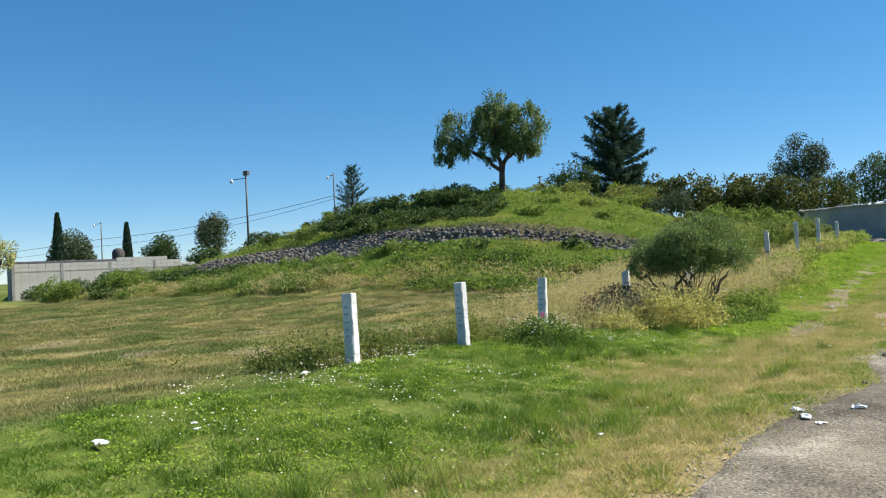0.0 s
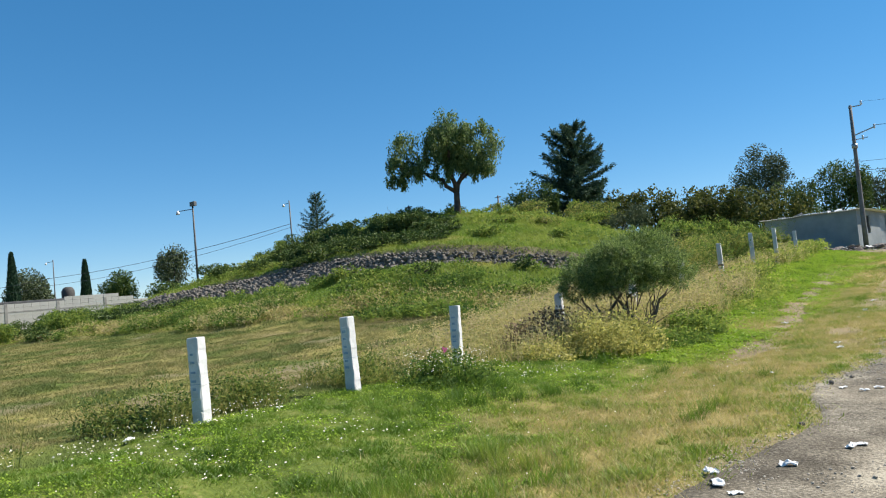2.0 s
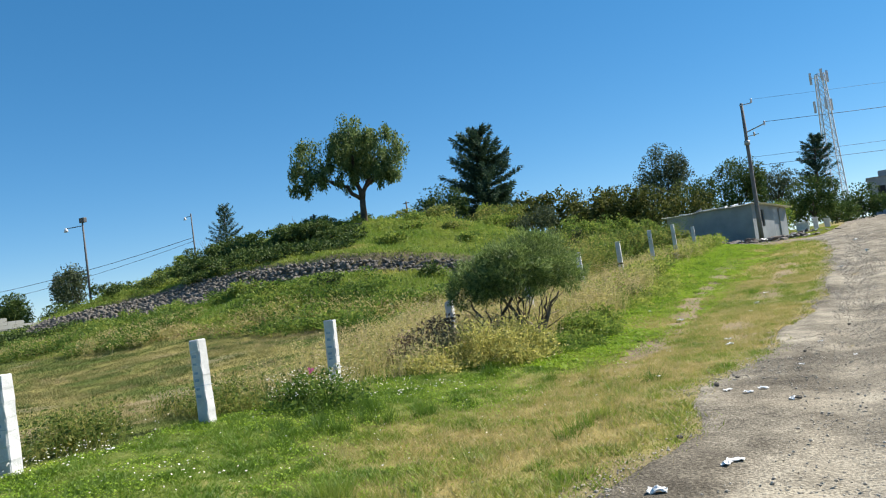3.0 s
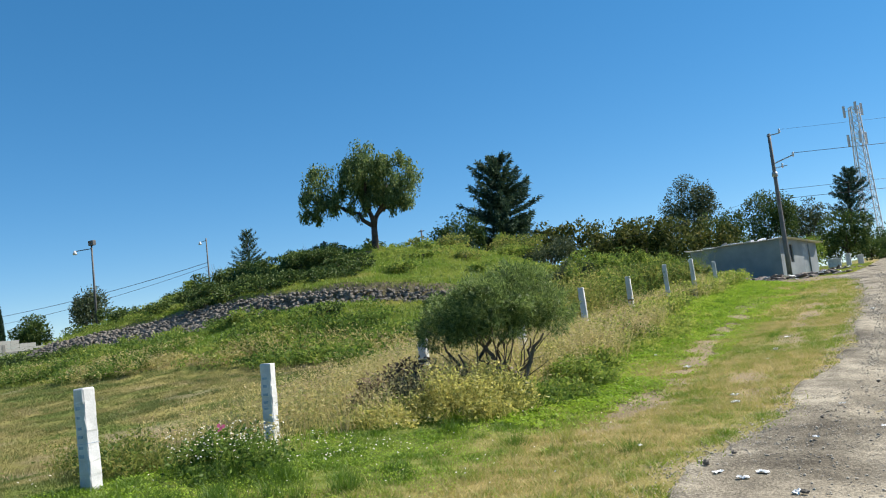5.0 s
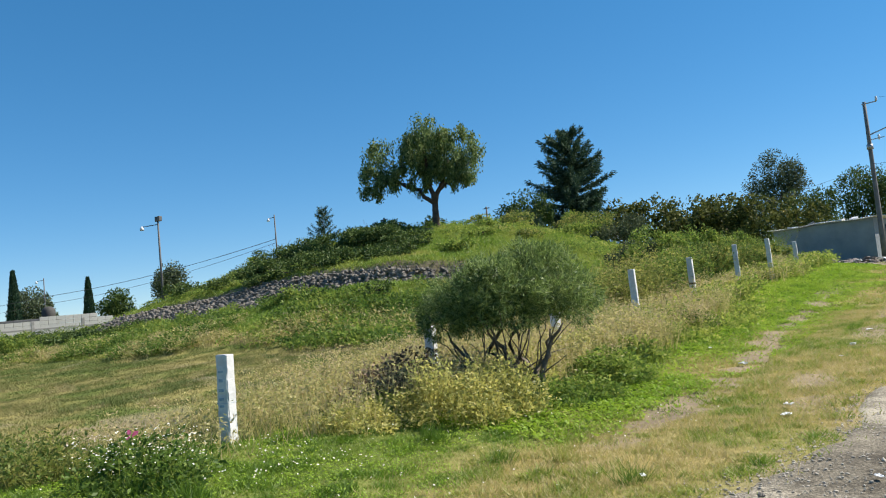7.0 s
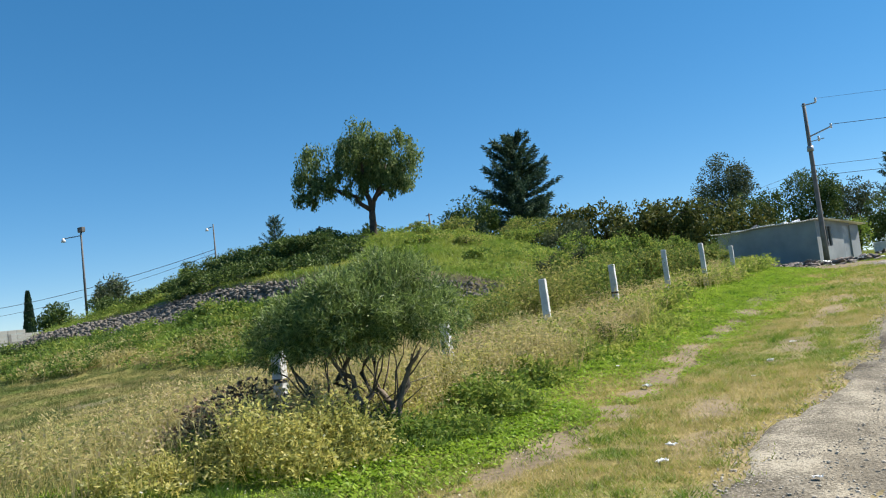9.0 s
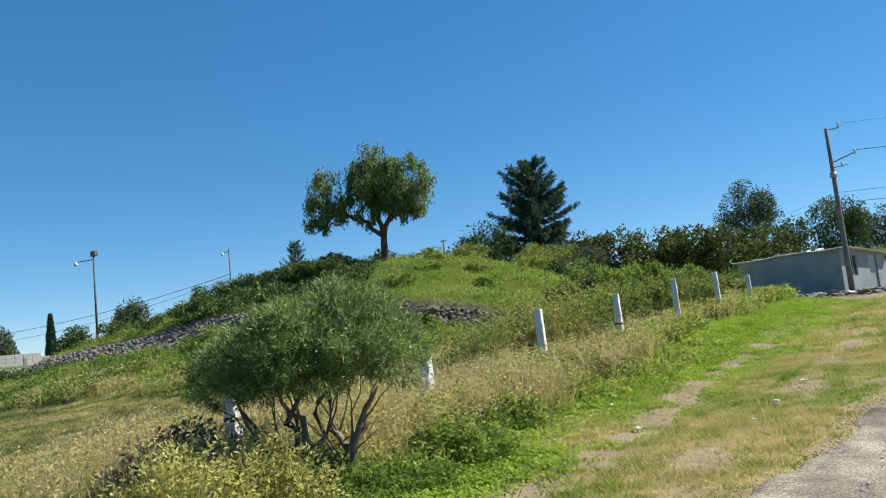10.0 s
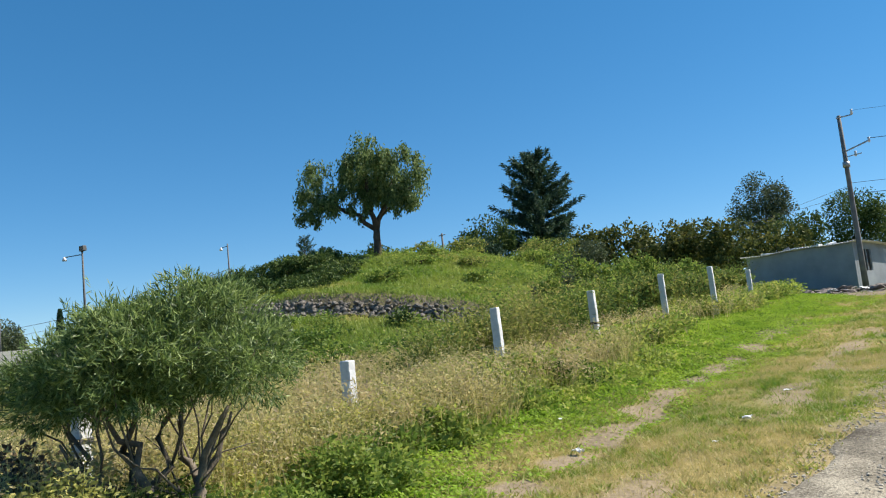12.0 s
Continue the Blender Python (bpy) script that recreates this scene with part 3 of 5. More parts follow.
def power_pole():
    x, y = -4.93, 49.75
    z = float(land(x, y)) - 0.2
    ob = thing("power_pole", (x, y, z), "tall tapered concrete power pole beside the hut", "utility pole")
    high = 8.15
    bm = bmesh.new()
    tube(bm, [(0, 0, high * u) for u in (0, 0.25, 0.5, 0.75, 1)], [0.135, 0.122, 0.108, 0.095, 0.08], 8)
    part("shaft", bm, M_SHAFT, ob)
    bm = bmesh.new()
    tube(bm, [(0, 0, 5.75), (0, 0, 6.0)], [0.15, 0.15], 10)
    part("collar", bm, M_STEEL, ob, "steel collar")
    bm = bmesh.new()
    beam(bm, (-0.1, -0.12, high - 0.12), (0.55, -0.12, high - 0.10), 0.05)
    part("top_arm", bm, M_STEEL, ob)
    bm = bmesh.new()
    beam(bm, (0.05, -0.1, 6.45), (1.05, -0.1, 6.75), 0.06)
    beam(bm, (0.05, -0.1, 6.2), (0.7, -0.1, 6.25), 0.04)
    part("lamp_arm", bm, M_STEEL, ob)
    for px, pz in ((1.05, 6.65), (0.55, 8.05), (0.45, 6.15)):
        bm = bmesh.new()
        tube(bm, [(px, -0.1, pz), (px, -0.1, pz + 0.08), (px, -0.1, pz + 0.16), (px, -0.1, pz + 0.24)], [0.03, 0.065, 0.04, 0.06], 8)
        part("insulator", bm, M_MAST, ob, "pale insulator")
    return Vector((x, y, z))


POLE = power_pole()


def cable(a, b, sag, r=0.012):
    ob = tagged(new("cable"), "thin dark overhead cable strung between poles", "cable", "overhead cables")
    a, b = Vector(a), Vector(b)
    ob.matrix_basis = Matrix.Translation(a)
    pts = [(b - a) * u + Vector((0, 0, -sag * 4 * u * (1 - u))) for u in np.linspace(0, 1, 13)]
    bm = bmesh.new()
    tube(bm, pts, [r] * 13, 4)
    part("strand", bm, M_CABLE, ob)


cable(POLE + Vector((1.05, -0.1, 6.85)), (45, 70, 8.3), 0.5, 0.014)
cable(POLE + Vector((0.05, -0.15, 5.0)), (45, 71, 6.5), 0.4, 0.009)
cable(POLE + Vector((0.05, -0.15, 4.5)), (45, 72, 5.9), 0.4, 0.012)
cable(POLE + Vector((0.55, -0.1, 8.25)), (45, 70, 9.7), 0.5, 0.006)
cable(POLE + Vector((-0.1, 0, 4.9)), (-40, 95, 8.4), 0.9, 0.008)
cable(POLE + Vector((-0.1, 0, 4.5)), (-34, 62, 6.3), 0.8, 0.007)


# ---- trees and shrubs ----
def limb_set(ob, limbs, material, sides=7):
    for i, (pts, r0, r1) in enumerate(limbs):
        bm = bmesh.new()
        n = len(pts)
        tube(bm, pts, [r0 + (r1 - r0) * k / (n - 1) for k in range(n)], sides)
        part("trunk" if i == 0 else "limb", bm, material, ob)


def pepper_tree():
    x, y = -25.5, 40.75
    z = float(land(x, y)) - 0.1
    ob = thing("pepper_tree", (x, y, z), "drooping green pepper tree with forked trunk on the mound", "tree", turn=33)
    ob.scale = (1.16, 1.16, 1.12)
    limbs = [(bent((0, 0, 0), (0.05, 0, 1.35), 0.03, 4, 1), 0.2, 0.15), (bent((0.05, 0, 1.3), (0.9, 0.3, 3.6), 0.1, 5, 2), 0.14, 0.05),
             (bent((0.05, 0, 1.3), (-0.3, -0.2, 4.2), 0.08, 5, 3), 0.14, 0.05), (bent((0.0, 0, 1.4), (-2.3, 0.2, 3.3), 0.12, 6, 4), 0.12, 0.04),
             (bent((0.3, 0.1, 2.0), (1.9, -0.3, 3.2), 0.1, 5, 5), 0.08, 0.03), (bent((-0.1, 0, 2.2), (0.3, 0.9, 4.6), 0.1, 5, 6), 0.08, 0.03),
             (bent((-1.3, 0.1, 2.5), (-2.8, -0.4, 2.9), 0.1, 4, 7), 0.06, 0.02)]
    limb_set(ob, limbs, M_BARK)
    lobes = [((0.2, 0, 4.5), (1.5, 1.5, 1.55)), ((1.35, 0.2, 3.9), (1.25, 1.3, 1.35)), ((-0.75, 0.1, 4.2), (0.7, 1.0, 0.95)), ((-2.3, 0, 3.6), (1.15, 1.2, 1.25)), ((-2.75, 0.1, 2.9), (0.8, 0.9, 0.9)),
             ((0.6, 0.3, 5.2), (0.9, 0.9, 0.8)), ((1.9, -0.2, 3.0), (0.7, 0.8, 0.7)), ((-0.6, 0, 2.7), (0.65, 0.7, 0.6)), ((0.95, 0.1, 2.85), (0.85, 0.9, 0.6)), ((0.1, 0.3, 3.3), (0.8, 0.8, 0.6))]
    p, o = clumped(lobes, 640, 19, 0.13)
    # each point starts a hanging spray of leaflets
    p = np.repeat(p, 4, 0) - np.array([0, 0, 1]) * np.tile([0, 0.11, 0.22, 0.34], len(p))[:, None]
    p += rng.normal(size=p.shape) * 0.035
    d = unit(np.array([0, 0, -1.0]) + rng.normal(size=p.shape) * 0.55)
    leaves("crown", p, d, 0.17, 0.065, rng.random(len(p)) * 0.9, M_PEPPER, ob, "drooping feathery green leaves")


pepper_tree()


def conifer(name, x, y, base, high, wide, label, seed, lean=0.0, tiers=26, dense=1.0, open_base=0.05):
    r = random.Random(seed)
    ob = thing(name, (x, y, base), label, "tree")
    limbs = [([(0, 0, 0), (lean * 0.3, 0, high * 0.5), (lean, 0, high * 0.97)], wide * 0.055, 0.02)]
    pts, dirs = [], []
    for k in range(tiers):
        u = open_base + (0.97 - open_base) * k / tiers
        z0 = u * high
        reach = wide / 2 * (1 - u) ** 0.6 * min(1, 0.72 + u)
        for j in range(r.randint(4, 6)):
            a = r.uniform(0, 6.283)
            far = 0.12 + reach * r.uniform(0.35, 1.3)
            rise = (r.uniform(-0.15, 0.25) + 0.75 * u) * far
            tip = Vector((math.cos(a) * far + lean * u, math.sin(a) * far, z0 + rise))
            root = Vector((lean * u, 0, z0))
            if j < 2 and k % 3 == 0:
                limbs.append(([root, root.lerp(tip, 0.55) - Vector((0, 0, 0.05 * far)), tip], 0.05, 0.012))
            n = int(60 * dense * (0.4 + far))
            t = np.array([r.random() ** 0.7 for _ in range(n)])[:, None]
            line = np.array(root) + (np.array(tip - root)) * t + np.array([0, 0, 1]) * (0.16 * far * (t * t - t))
            pts.append(line + rng.normal(size=(n, 3)) * np.array([0.075, 0.075, 0.06]) * (0.6 + 0.25 * far))
            away = np.array((tip - root).normalized())
            dirs.append(unit(away * 0.9 + np.array([0, 0, -0.35]) + rng.normal(size=(n, 3)) * 0.5))
    limb_set(ob, limbs, M_BARK, 5)
    p, d = np.concatenate(pts), np.concatenate(dirs)
    leaves("crown", p, d, 0.28 * (0.5 + wide / 10), 0.07, rng.random(len(p)), M_NEEDLE, ob)


conifer("conifer", -25.4, 57.6, 4.7, 8.5, 6.9, "tall dark conifer with ragged upswept branches", 3, 0.2, 44, 1.3, 0.02)
conifer("conifer", -94.0, 99.8, 2.1, 18.2, 8.6, "sparse dark conifer far behind the mound", 8, 0.3, 34, 0.55, 0.3)
conifer("conifer", -3.6, 98.0, 5.0, 7.7, 5.2, "dark conifer behind roadside trees", 12, 0.5, 20, 1.1, 0.2)


def crowned(name, x, y, lobes, material, label, category="tree", leaf=0.22, per=260, trunk=0.16, base=None, seed=0, clumps=20, spread=0.2, slender=0.5):
    """A tree or shrub: a crooked trunk, limbs into each lobe, and clumped leaves."""
    base = float(land(x, y)) - 0.1 if base is None else base
    ob = thing(name, (x, y, base), label, category)
    low = min(c[2] - rad[2] for c, rad in lobes)
    fork = max(0.12, low + 0.25)
    limbs = [(bent((0, 0, 0), (lobes[0][0][0] * 0.3, lobes[0][0][1] * 0.3, fork), 0.05, 4, seed), trunk, trunk * 0.75)]
    for i, (c, rad) in enumerate(lobes[:6]):
        limbs.append((bent((lobes[0][0][0] * 0.3, lobes[0][0][1] * 0.3, fork * 0.95), (c[0], c[1], c[2] + rad[2] * 0.3), 0.1, 4, seed + i + 1), trunk * 0.55, trunk * 0.12))
    limb_set(ob, limbs, M_BARK, 6)
    p, o = clumped(lobes, per / leaf / leaf * 0.11, clumps, spread)
    d = unit(o * 0.6 + np.array([0, 0, -0.15]) + rng.normal(size=p.shape) * 0.7)
    shade = rng.random(len(p)) * 0.75 + 0.25 * fbm(p[:, 0] + x, p[:, 2] + y, 0.8, seed)
    leaves("crown", p, d, leaf * (0.7 + 0.6 * rng.random(len(p))), leaf * slender, shade, material, ob)
    return ob


def heap(w, d, h, n, seed, up=0.0):
    """Lobes heaped into a rounded, uneven crown of that width, depth and height."""
    r = random.Random(seed)
    out = [((0, 0, up + h * 0.5), (w * 0.36, d * 0.36, h * 0.5))]
    for k in range(n):
        a = r.uniform(0, 6.283)
        out.append(((math.cos(a) * w * 0.3, math.sin(a) * d * 0.3, up + h * r.uniform(0.3, 0.72)), (w * r.uniform(0.16, 0.25), d * r.uniform(0.16, 0.25), h * r.uniform(0.2, 0.32))))
    return out


# behind the hut
crowned("tree", -16.2, 78.8, heap(5.4, 4.5, 6.6, 9, 1, 1.6), M_GREYLEAF, "tall grey-green tree behind the hedge", leaf=0.2, per=230, seed=11, base=3.6, clumps=16)
crowned("tree", -13.0, 74.5, heap(4.8, 4.0, 4.4, 6, 2, 0.5), M_BROAD, "green leafy tree behind the hut", leaf=0.24, seed=12, base=3.0)
crowned("tree", -10.2, 83.0, heap(5.6, 4.5, 5.2, 8, 3, 1.6), M_BROAD, "dark round-crowned tree behind the hut", leaf=0.24, seed=13, base=2.9)
crowned("tree", -6.9, 87.8, heap(4.6, 4.0, 4.6, 7, 4, 1.2), M_GREYLEAF, "dark green tree by the road", leaf=0.24, seed=14, base=3.0)
crowned("tree", -3.6, 83.0, heap(4.6, 4.0, 3.9, 7, 5, 0.3), M_BROAD, "leafy olive-green roadside tree", leaf=0.24, seed=15, base=2.6)
crowned("tree", -5.9, 77.0, heap(2.6, 2.4, 2.8, 5, 6, 0.0), M_WEED, "bright green roadside shrub beside the hut", "shrub", leaf=0.2, seed=16, base=2.0)
crowned("tree", 0.4, 118.0, heap(7.5, 5, 4.2, 8, 7, 0.0), M_BROAD, "distant dark roadside tree", leaf=0.35, seed=17, base=3.0)
crowned("tree", 6.5, 112.0, heap(8, 5, 4.0, 8, 8, 0.0), M_BROAD, "distant dark roadside tree", leaf=0.35, seed=18, base=2.4)
crowned("tree", 12.5, 104.0, heap(9, 6, 6.0, 8, 28, 0.0), M_BROAD, "distant dark roadside tree", leaf=0.35, seed=19, base=2.2)
for i, (x, y, w, h, b) in enumerate(((-8.6, 80.0, 4.5, 2.6, 2.2), (-5.2, 92.0, 5.0, 3.0, 2.3), (-2.2, 99.0, 4.6, 2.6, 2.4), (-10.8, 71.0, 4.0, 2.4, 2.0), (-1.2, 108.0, 4.0, 2.6, 2.4), (-13.5, 86.0, 6.0, 3.4, 2.4), (-19.5, 84.0, 6.0, 4.4, 3.2), (-24.5, 80.0, 6.0, 4.0, 3.6))):
    tagged(crowned("roadside_shrub", x, y, heap(w, w * 0.8, h, 7, 400 + i), M_BROAD, "dark green shrub filling the roadside growth", "shrub", leaf=0.26, per=240, trunk=0.08, base=b, seed=420 + i), group="roadside shrubs")
# hedge between mound and hut
HEDGE = ((-22.8, 60.0, 4.6, 3.4, 4.2), (-20.4, 61.0, 4.2, 3.6, 4.0), (-18.0, 60.0, 4.4, 3.5, 3.6), (-15.6, 61.5, 4.6, 3.7, 3.2), (-13.4, 60.5, 4.2, 3.5, 2.9), (-11.2, 62.0, 4.0, 3.5, 2.7), (-17.2, 66.5, 4.4, 3.7, 3.6))
for i, (x, y, w, h, b) in enumerate(HEDGE):
    tagged(crowned("hedge_shrub", x, y, heap(w, w * 0.8, h, 7, 30 + i), M_HEDGE, "olive-green broadleaf shrub in a rough hedge", "shrub", leaf=0.26, per=230, trunk=0.08, base=b, seed=40 + i, slender=0.6), group="hedge shrubs")
crowned("shrub", -26.1, 51.3, heap(3.6, 3.0, 2.0, 6, 51), M_NEEDLE, "dark dense shrub at the conifer's foot", "shrub", leaf=0.2, trunk=0.07, base=4.9, seed=51)
crowned("shrub", -27.1, 53.0, heap(5.0, 3.4, 3.5, 9, 71), M_BROAD, "dense dark shrub beside the conifer", "shrub", leaf=0.2, trunk=0.07, base=5.0, seed=71)
crowned("shrub", -23.6, 54.0, heap(2.2, 2.0, 1.9, 4, 52), M_WEED, "green shrub at the conifer's foot", "shrub", leaf=0.2, trunk=0.05, base=5.0, seed=52)
crowned("shrub", -21.2, 51.0, heap(4.2, 2.6, 1.5, 6, 53), M_FENCEWEED, "pale yellow-green shrub below the hedge", "shrub", leaf=0.17, trunk=0.05, base=4.7, seed=53, slender=0.3)
crowned("shrub", -17.1, 46.8, heap(3.2, 2.6, 1.7, 6, 54), M_GREYLEAF, "rounded grey-green shrub below the hedge", "shrub", leaf=0.15, trunk=0.05, base=3.5, seed=54, slender=0.35)


def cypress(x, y, base, high, wide, seed):
    ob = thing("cypress", (x, y, base), "slim dark columnar cypress", "tree", "pair of cypresses")
    limb_set(ob, [([(0, 0, 0), (0, 0, high * 0.5), (0, 0, high * 0.95)], 0.14, 0.02)], M_BARK, 6)
    n = 3500
    u = rng.random(n) ** 0.8
    a = rng.random(n) * 6.283
    rad = wide / 2 * (1 - u) ** 0.75 * step(-0.1, 0.12, u) * (0.75 + 0.4 * fbm(a * 2, u * 12, 1.0, seed))
    p = np.stack([np.cos(a) * rad, np.sin(a) * rad, u * high], 1)
    d = unit(np.stack([np.cos(a) * 0.4, np.sin(a) * 0.4, np.ones(n)], 1) + rng.normal(size=(n, 3)) * 0.2)
    leaves("crown", p, d, 0.5, 0.2, rng.random(n) * 0.7, M_NEEDLE, ob)


cypress(-116.2, 58.5, 1.4, 10.5, 2.2, 1)
cypress(-114.2, 68.6, 1.5, 9.0, 1.9, 2)
crowned("tree", -85.6, 63.9, heap(5.4, 4.6, 6.4, 8, 61, 2.2), M_GREYLEAF, "round-crowned tree far beyond the block wall", leaf=0.32, per=300, seed=61, base=1.4)
crowned("tree", -77.0, 64.8, heap(8.4, 5.0, 4.6, 9, 62, 0.6), M_GREYLEAF, "low grey-green tree beyond the mound", leaf=0.32, per=280, seed=62, base=1.4)
crowned("tree", -90.3, 59.4, heap(6.0, 5.0, 4.2, 8, 63, 1.4), M_BROAD, "leafy dark tree beyond the block wall", leaf=0.32, per=300, seed=63, base=1.4)
crowned("tree", -84.0, 60.6, heap(6.0, 4.4, 3.0, 7, 67, 0.6), M_BROAD, "low dark tree beyond the block wall", leaf=0.32, per=300, seed=67, base=1.4)
crowned("tree", -124.3, 64.6, heap(10.5, 7, 7.6, 10, 64, 0.8), M_GREYLEAF, "distant grey-green tree beyond the wall", leaf=0.4, per=300, seed=64, base=1.5)


# ---- willowy bush at the fence ----
def fence_bush():
    x, y = -5.08, 14.78
    z = float(land(x, y)) - 0.06
    ob = thing("willow_bush", (x, y, z), "many-stemmed bush with narrow silvery green leaves", "bush", turn=35)
    ob.scale = (0.80, 0.80, 1.0)
    r = random.Random(4)
    roots = [(-0.34, 0.0), (0.34, 0.02), (-0.30, 0.05), (0.30, -0.05), (0.36, 0.06)]
    limbs = []
    tips = [(-0.95, 0.2, 1.15), (-0.35, -0.3, 1.35), (0.3, 0.1, 1.45), (0.85, -0.2, 1.2), (0.1, 0.5, 1.35), (-0.75, -0.35, 1.0), (0.7, 0.35, 1.1), (-0.15, -0.1, 1.5)]
    for i, tip in enumerate(tips):
        bx, by = roots[i % 5]
        limbs.append((bent((bx, by, 0), (tip[0], tip[1], tip[2] * 0.8), 0.22, 7, 70 + i), 0.052 + 0.02 * r.random(), 0.013))
        mid = limbs[-1][0][3]
        for j in range(2):
            end = Vector(tip) + Vector((r.uniform(-0.5, 0.5), r.uniform(-0.5, 0.5), r.uniform(-0.15, 0.3)))
            limbs.append((bent(mid, end, 0.12, 4, 90 + i * 3 + j), 0.013, 0.005))
    for j in range(7):
        a = r.uniform(0, 6.283)
        limbs.append((bent((roots[j % 5][0], roots[j % 5][1], 0.25), (math.cos(a) * 1.0, math.sin(a) * 0.9, r.uniform(0.55, 0.85)), 0.12, 4, 130 + j), 0.014, 0.004))
    limb_set(ob, limbs, M_STEM, 6)
    lobes = [((0.0, 0, 1.47), (0.80, 0.82, 0.44)), ((0.6, 0.05, 1.50), (0.70, 0.76, 0.44)), ((-0.6, 0, 1.32), (0.66, 0.72, 0.40)), ((-1.05, 0.1, 1.20), (0.48, 0.52, 0.30)), ((1.05, -0.1, 1.30), (0.46, 0.54, 0.36)),
             ((0.1, -0.5, 1.32), (0.62, 0.52, 0.38)), ((-0.2, 0.55, 1.34), (0.62, 0.52, 0.38)), ((0.45, 0.2, 1.80), (0.52, 0.50, 0.26)), ((-0.35, -0.1, 1.62), (0.46, 0.46, 0.26)), ((-0.55, -0.4, 1.22), (0.52, 0.42, 0.26))]
    p, o = clumped(lobes, 19000, 110, 0.12, 0.4)
    d = unit(o * 0.7 + np.array([0, 0, 0.1]) + rng.normal(size=p.shape) * 0.6)
    leaves("crown", p, d, 0.088 * (0.7 + 0.7 * rng.random(len(p))), 0.0125, rng.random(len(p)), M_BUSH, ob, "narrow silvery green leaves")
    # upright shoots that break the outline
    root, o = clumped(lobes, 42, 95, 0.10, 0.95)
    far = root[:, 2] > 1.2
    root, o = root[far], o[far]
    rise = unit(o * 0.55 + np.array([0, 0, 0.9]) + rng.normal(size=root.shape) * 0.25) * (0.08 + 0.16 * rng.random((len(root), 1)))
    along = np.linspace(0.1, 1.0, 12)
    p = (root[:, None] + rise[:, None] * along[None, :, None]).reshape(-1, 3)
    d = unit(np.repeat(unit(rise), 12, 0) * 0.8 + rng.normal(size=p.shape) * 0.5)
    leaves("young_growth", p, d, 0.075, 0.011, 0.35 + 0.6 * rng.random(len(p)), M_BUSH, ob, "young upright shoots")["kind"] = "stuff"


fence_bush()


# ---- block wall and houses on the far side of the pasture ----
def block_wall():
    a, b = Vector((-63.1, 28.1, 0)), Vector((-59.1, 41.4, 0))
    ob = tagged(new("wall_west"), "long pale grey cement-block boundary wall with stepped top", "wall", kind="structure")
    ob.matrix_basis = Matrix.Translation(a) @ Matrix.Rotation(math.atan2(b.y - a.y, b.x - a.x), 4, "Z")
    long = (b - a).length
    bw, bh = 0.6, 0.3
    me = bpy.data.meshes.new("block")
    bm = bmesh.new()
    box(bm, (0, -0.07, 0), (bw - 0.015, 0.07, bh - 0.015), 0.008)
    bm.to_mesh(me)
    bm.free()
    me.materials.append(M_BLOCK)
    z = -0.02
    while z < 3.4:
        x = 0.0
        while x < long:
            top = 2.98 if x < 7.6 else 3.36 if x < 11.6 else 3.06 if x < 12.6 else 2.78
            if z + bh < top + 0.05:
                blk = new("block", me)
                blk.parent, blk.matrix_basis = ob, Matrix.Translation((x, 0, z))
            x += bw
        z += bh
    bm = bmesh.new()
    box(bm, (0, -0.055, -0.3), (long, 0.055, 2.6))
    part("mortar", bm, M_BLOCK, ob)
    for z in (2.28, 0.0):
        bm = bmesh.new()
        box(bm, (0, -0.085, z), (long, 0.085, z + 0.12), 0.01)
        part("tie_beam", bm, M_CONC, ob, "grey concrete tie beam")
    for x in (0.1, 3.6, 7.3, 10.9):
        bm = bmesh.new()
        box(bm, (x - 0.11, -0.095, -0.3), (x + 0.11, 0.095, 2.98), 0.01)
        part("pillar", bm, M_CONC, ob)


block_wall()


def house_west():
    ob = thing("house", (-63.6, 24.0, -0.1), "low rendered house, doorway filled with a near-black panel", "house", turn=12)
    bm = bmesh.new()
    for lo, hi in (((-4, -4, 0), (-0.15, 3.6, 2.9)), ((-0.15, -4, 0), (0, 1.3, 2.9)), ((-0.15, 3.2, 0), (0, 3.6, 2.9)), ((-0.15, 1.3, 2.2), (0, 3.2, 2.9))):
        box(bm, lo, hi)
    part("wall", bm, M_PLASTER, ob)
    bm = bmesh.new()
    box(bm, (-0.14, 1.3, 0), (-0.1, 3.2, 2.2))
    part("doorway", bm, M_DARK, ob, "near-black panel for the unlit inside of the doorway")
    bm = bmesh.new()
    box(bm, (-4.3, -4.3, 2.9), (0.35, 3.75, 3.05), 0.03)
    part("roof", bm, M_CONC, ob)


house_west()


def shed_roof():
    """A dark flat-roofed shed just behind the block wall, with a water tank on it."""
    ob = thing("shed", (-66.0, 29.6, 0.0), "dark flat-roofed shed behind the block wall", "shed", turn=-15)
    bm = bmesh.new()
    box(bm, (-3.4, 0, -0.2), (0, 9.0, 3.05))
    part("wall", bm, M_CONC, ob)
    bm = bmesh.new()
    box(bm, (-3.7, -0.3, 3.05), (0.3, 9.3, 3.25), 0.03)
    part("roof", bm, M_POLE, ob, "dark bitumen sheet roof")
    tank = thing("water_tank", (-66.2, 38.9, 3.25), "round black water tank on the shed roof", "water tank")
    bm = bmesh.new()
    tube(bm, [(0, 0, -0.02), (0, 0, 0.1), (0, 0, 0.7), (0, 0, 0.95), (0, 0, 1.05)], [0.5, 0.55, 0.55, 0.4, 0.2], 14)
    part("drum", bm, M_BAND, tank)


shed_roof()
crowned("tree", -61.6, 26.4, heap(3.0, 2.8, 2.6, 7, 66, 2.4), M_YELLOW, "yellowish leafy tree beside the block wall", leaf=0.26, seed=66, base=0.0, trunk=0.12, slender=0.3)


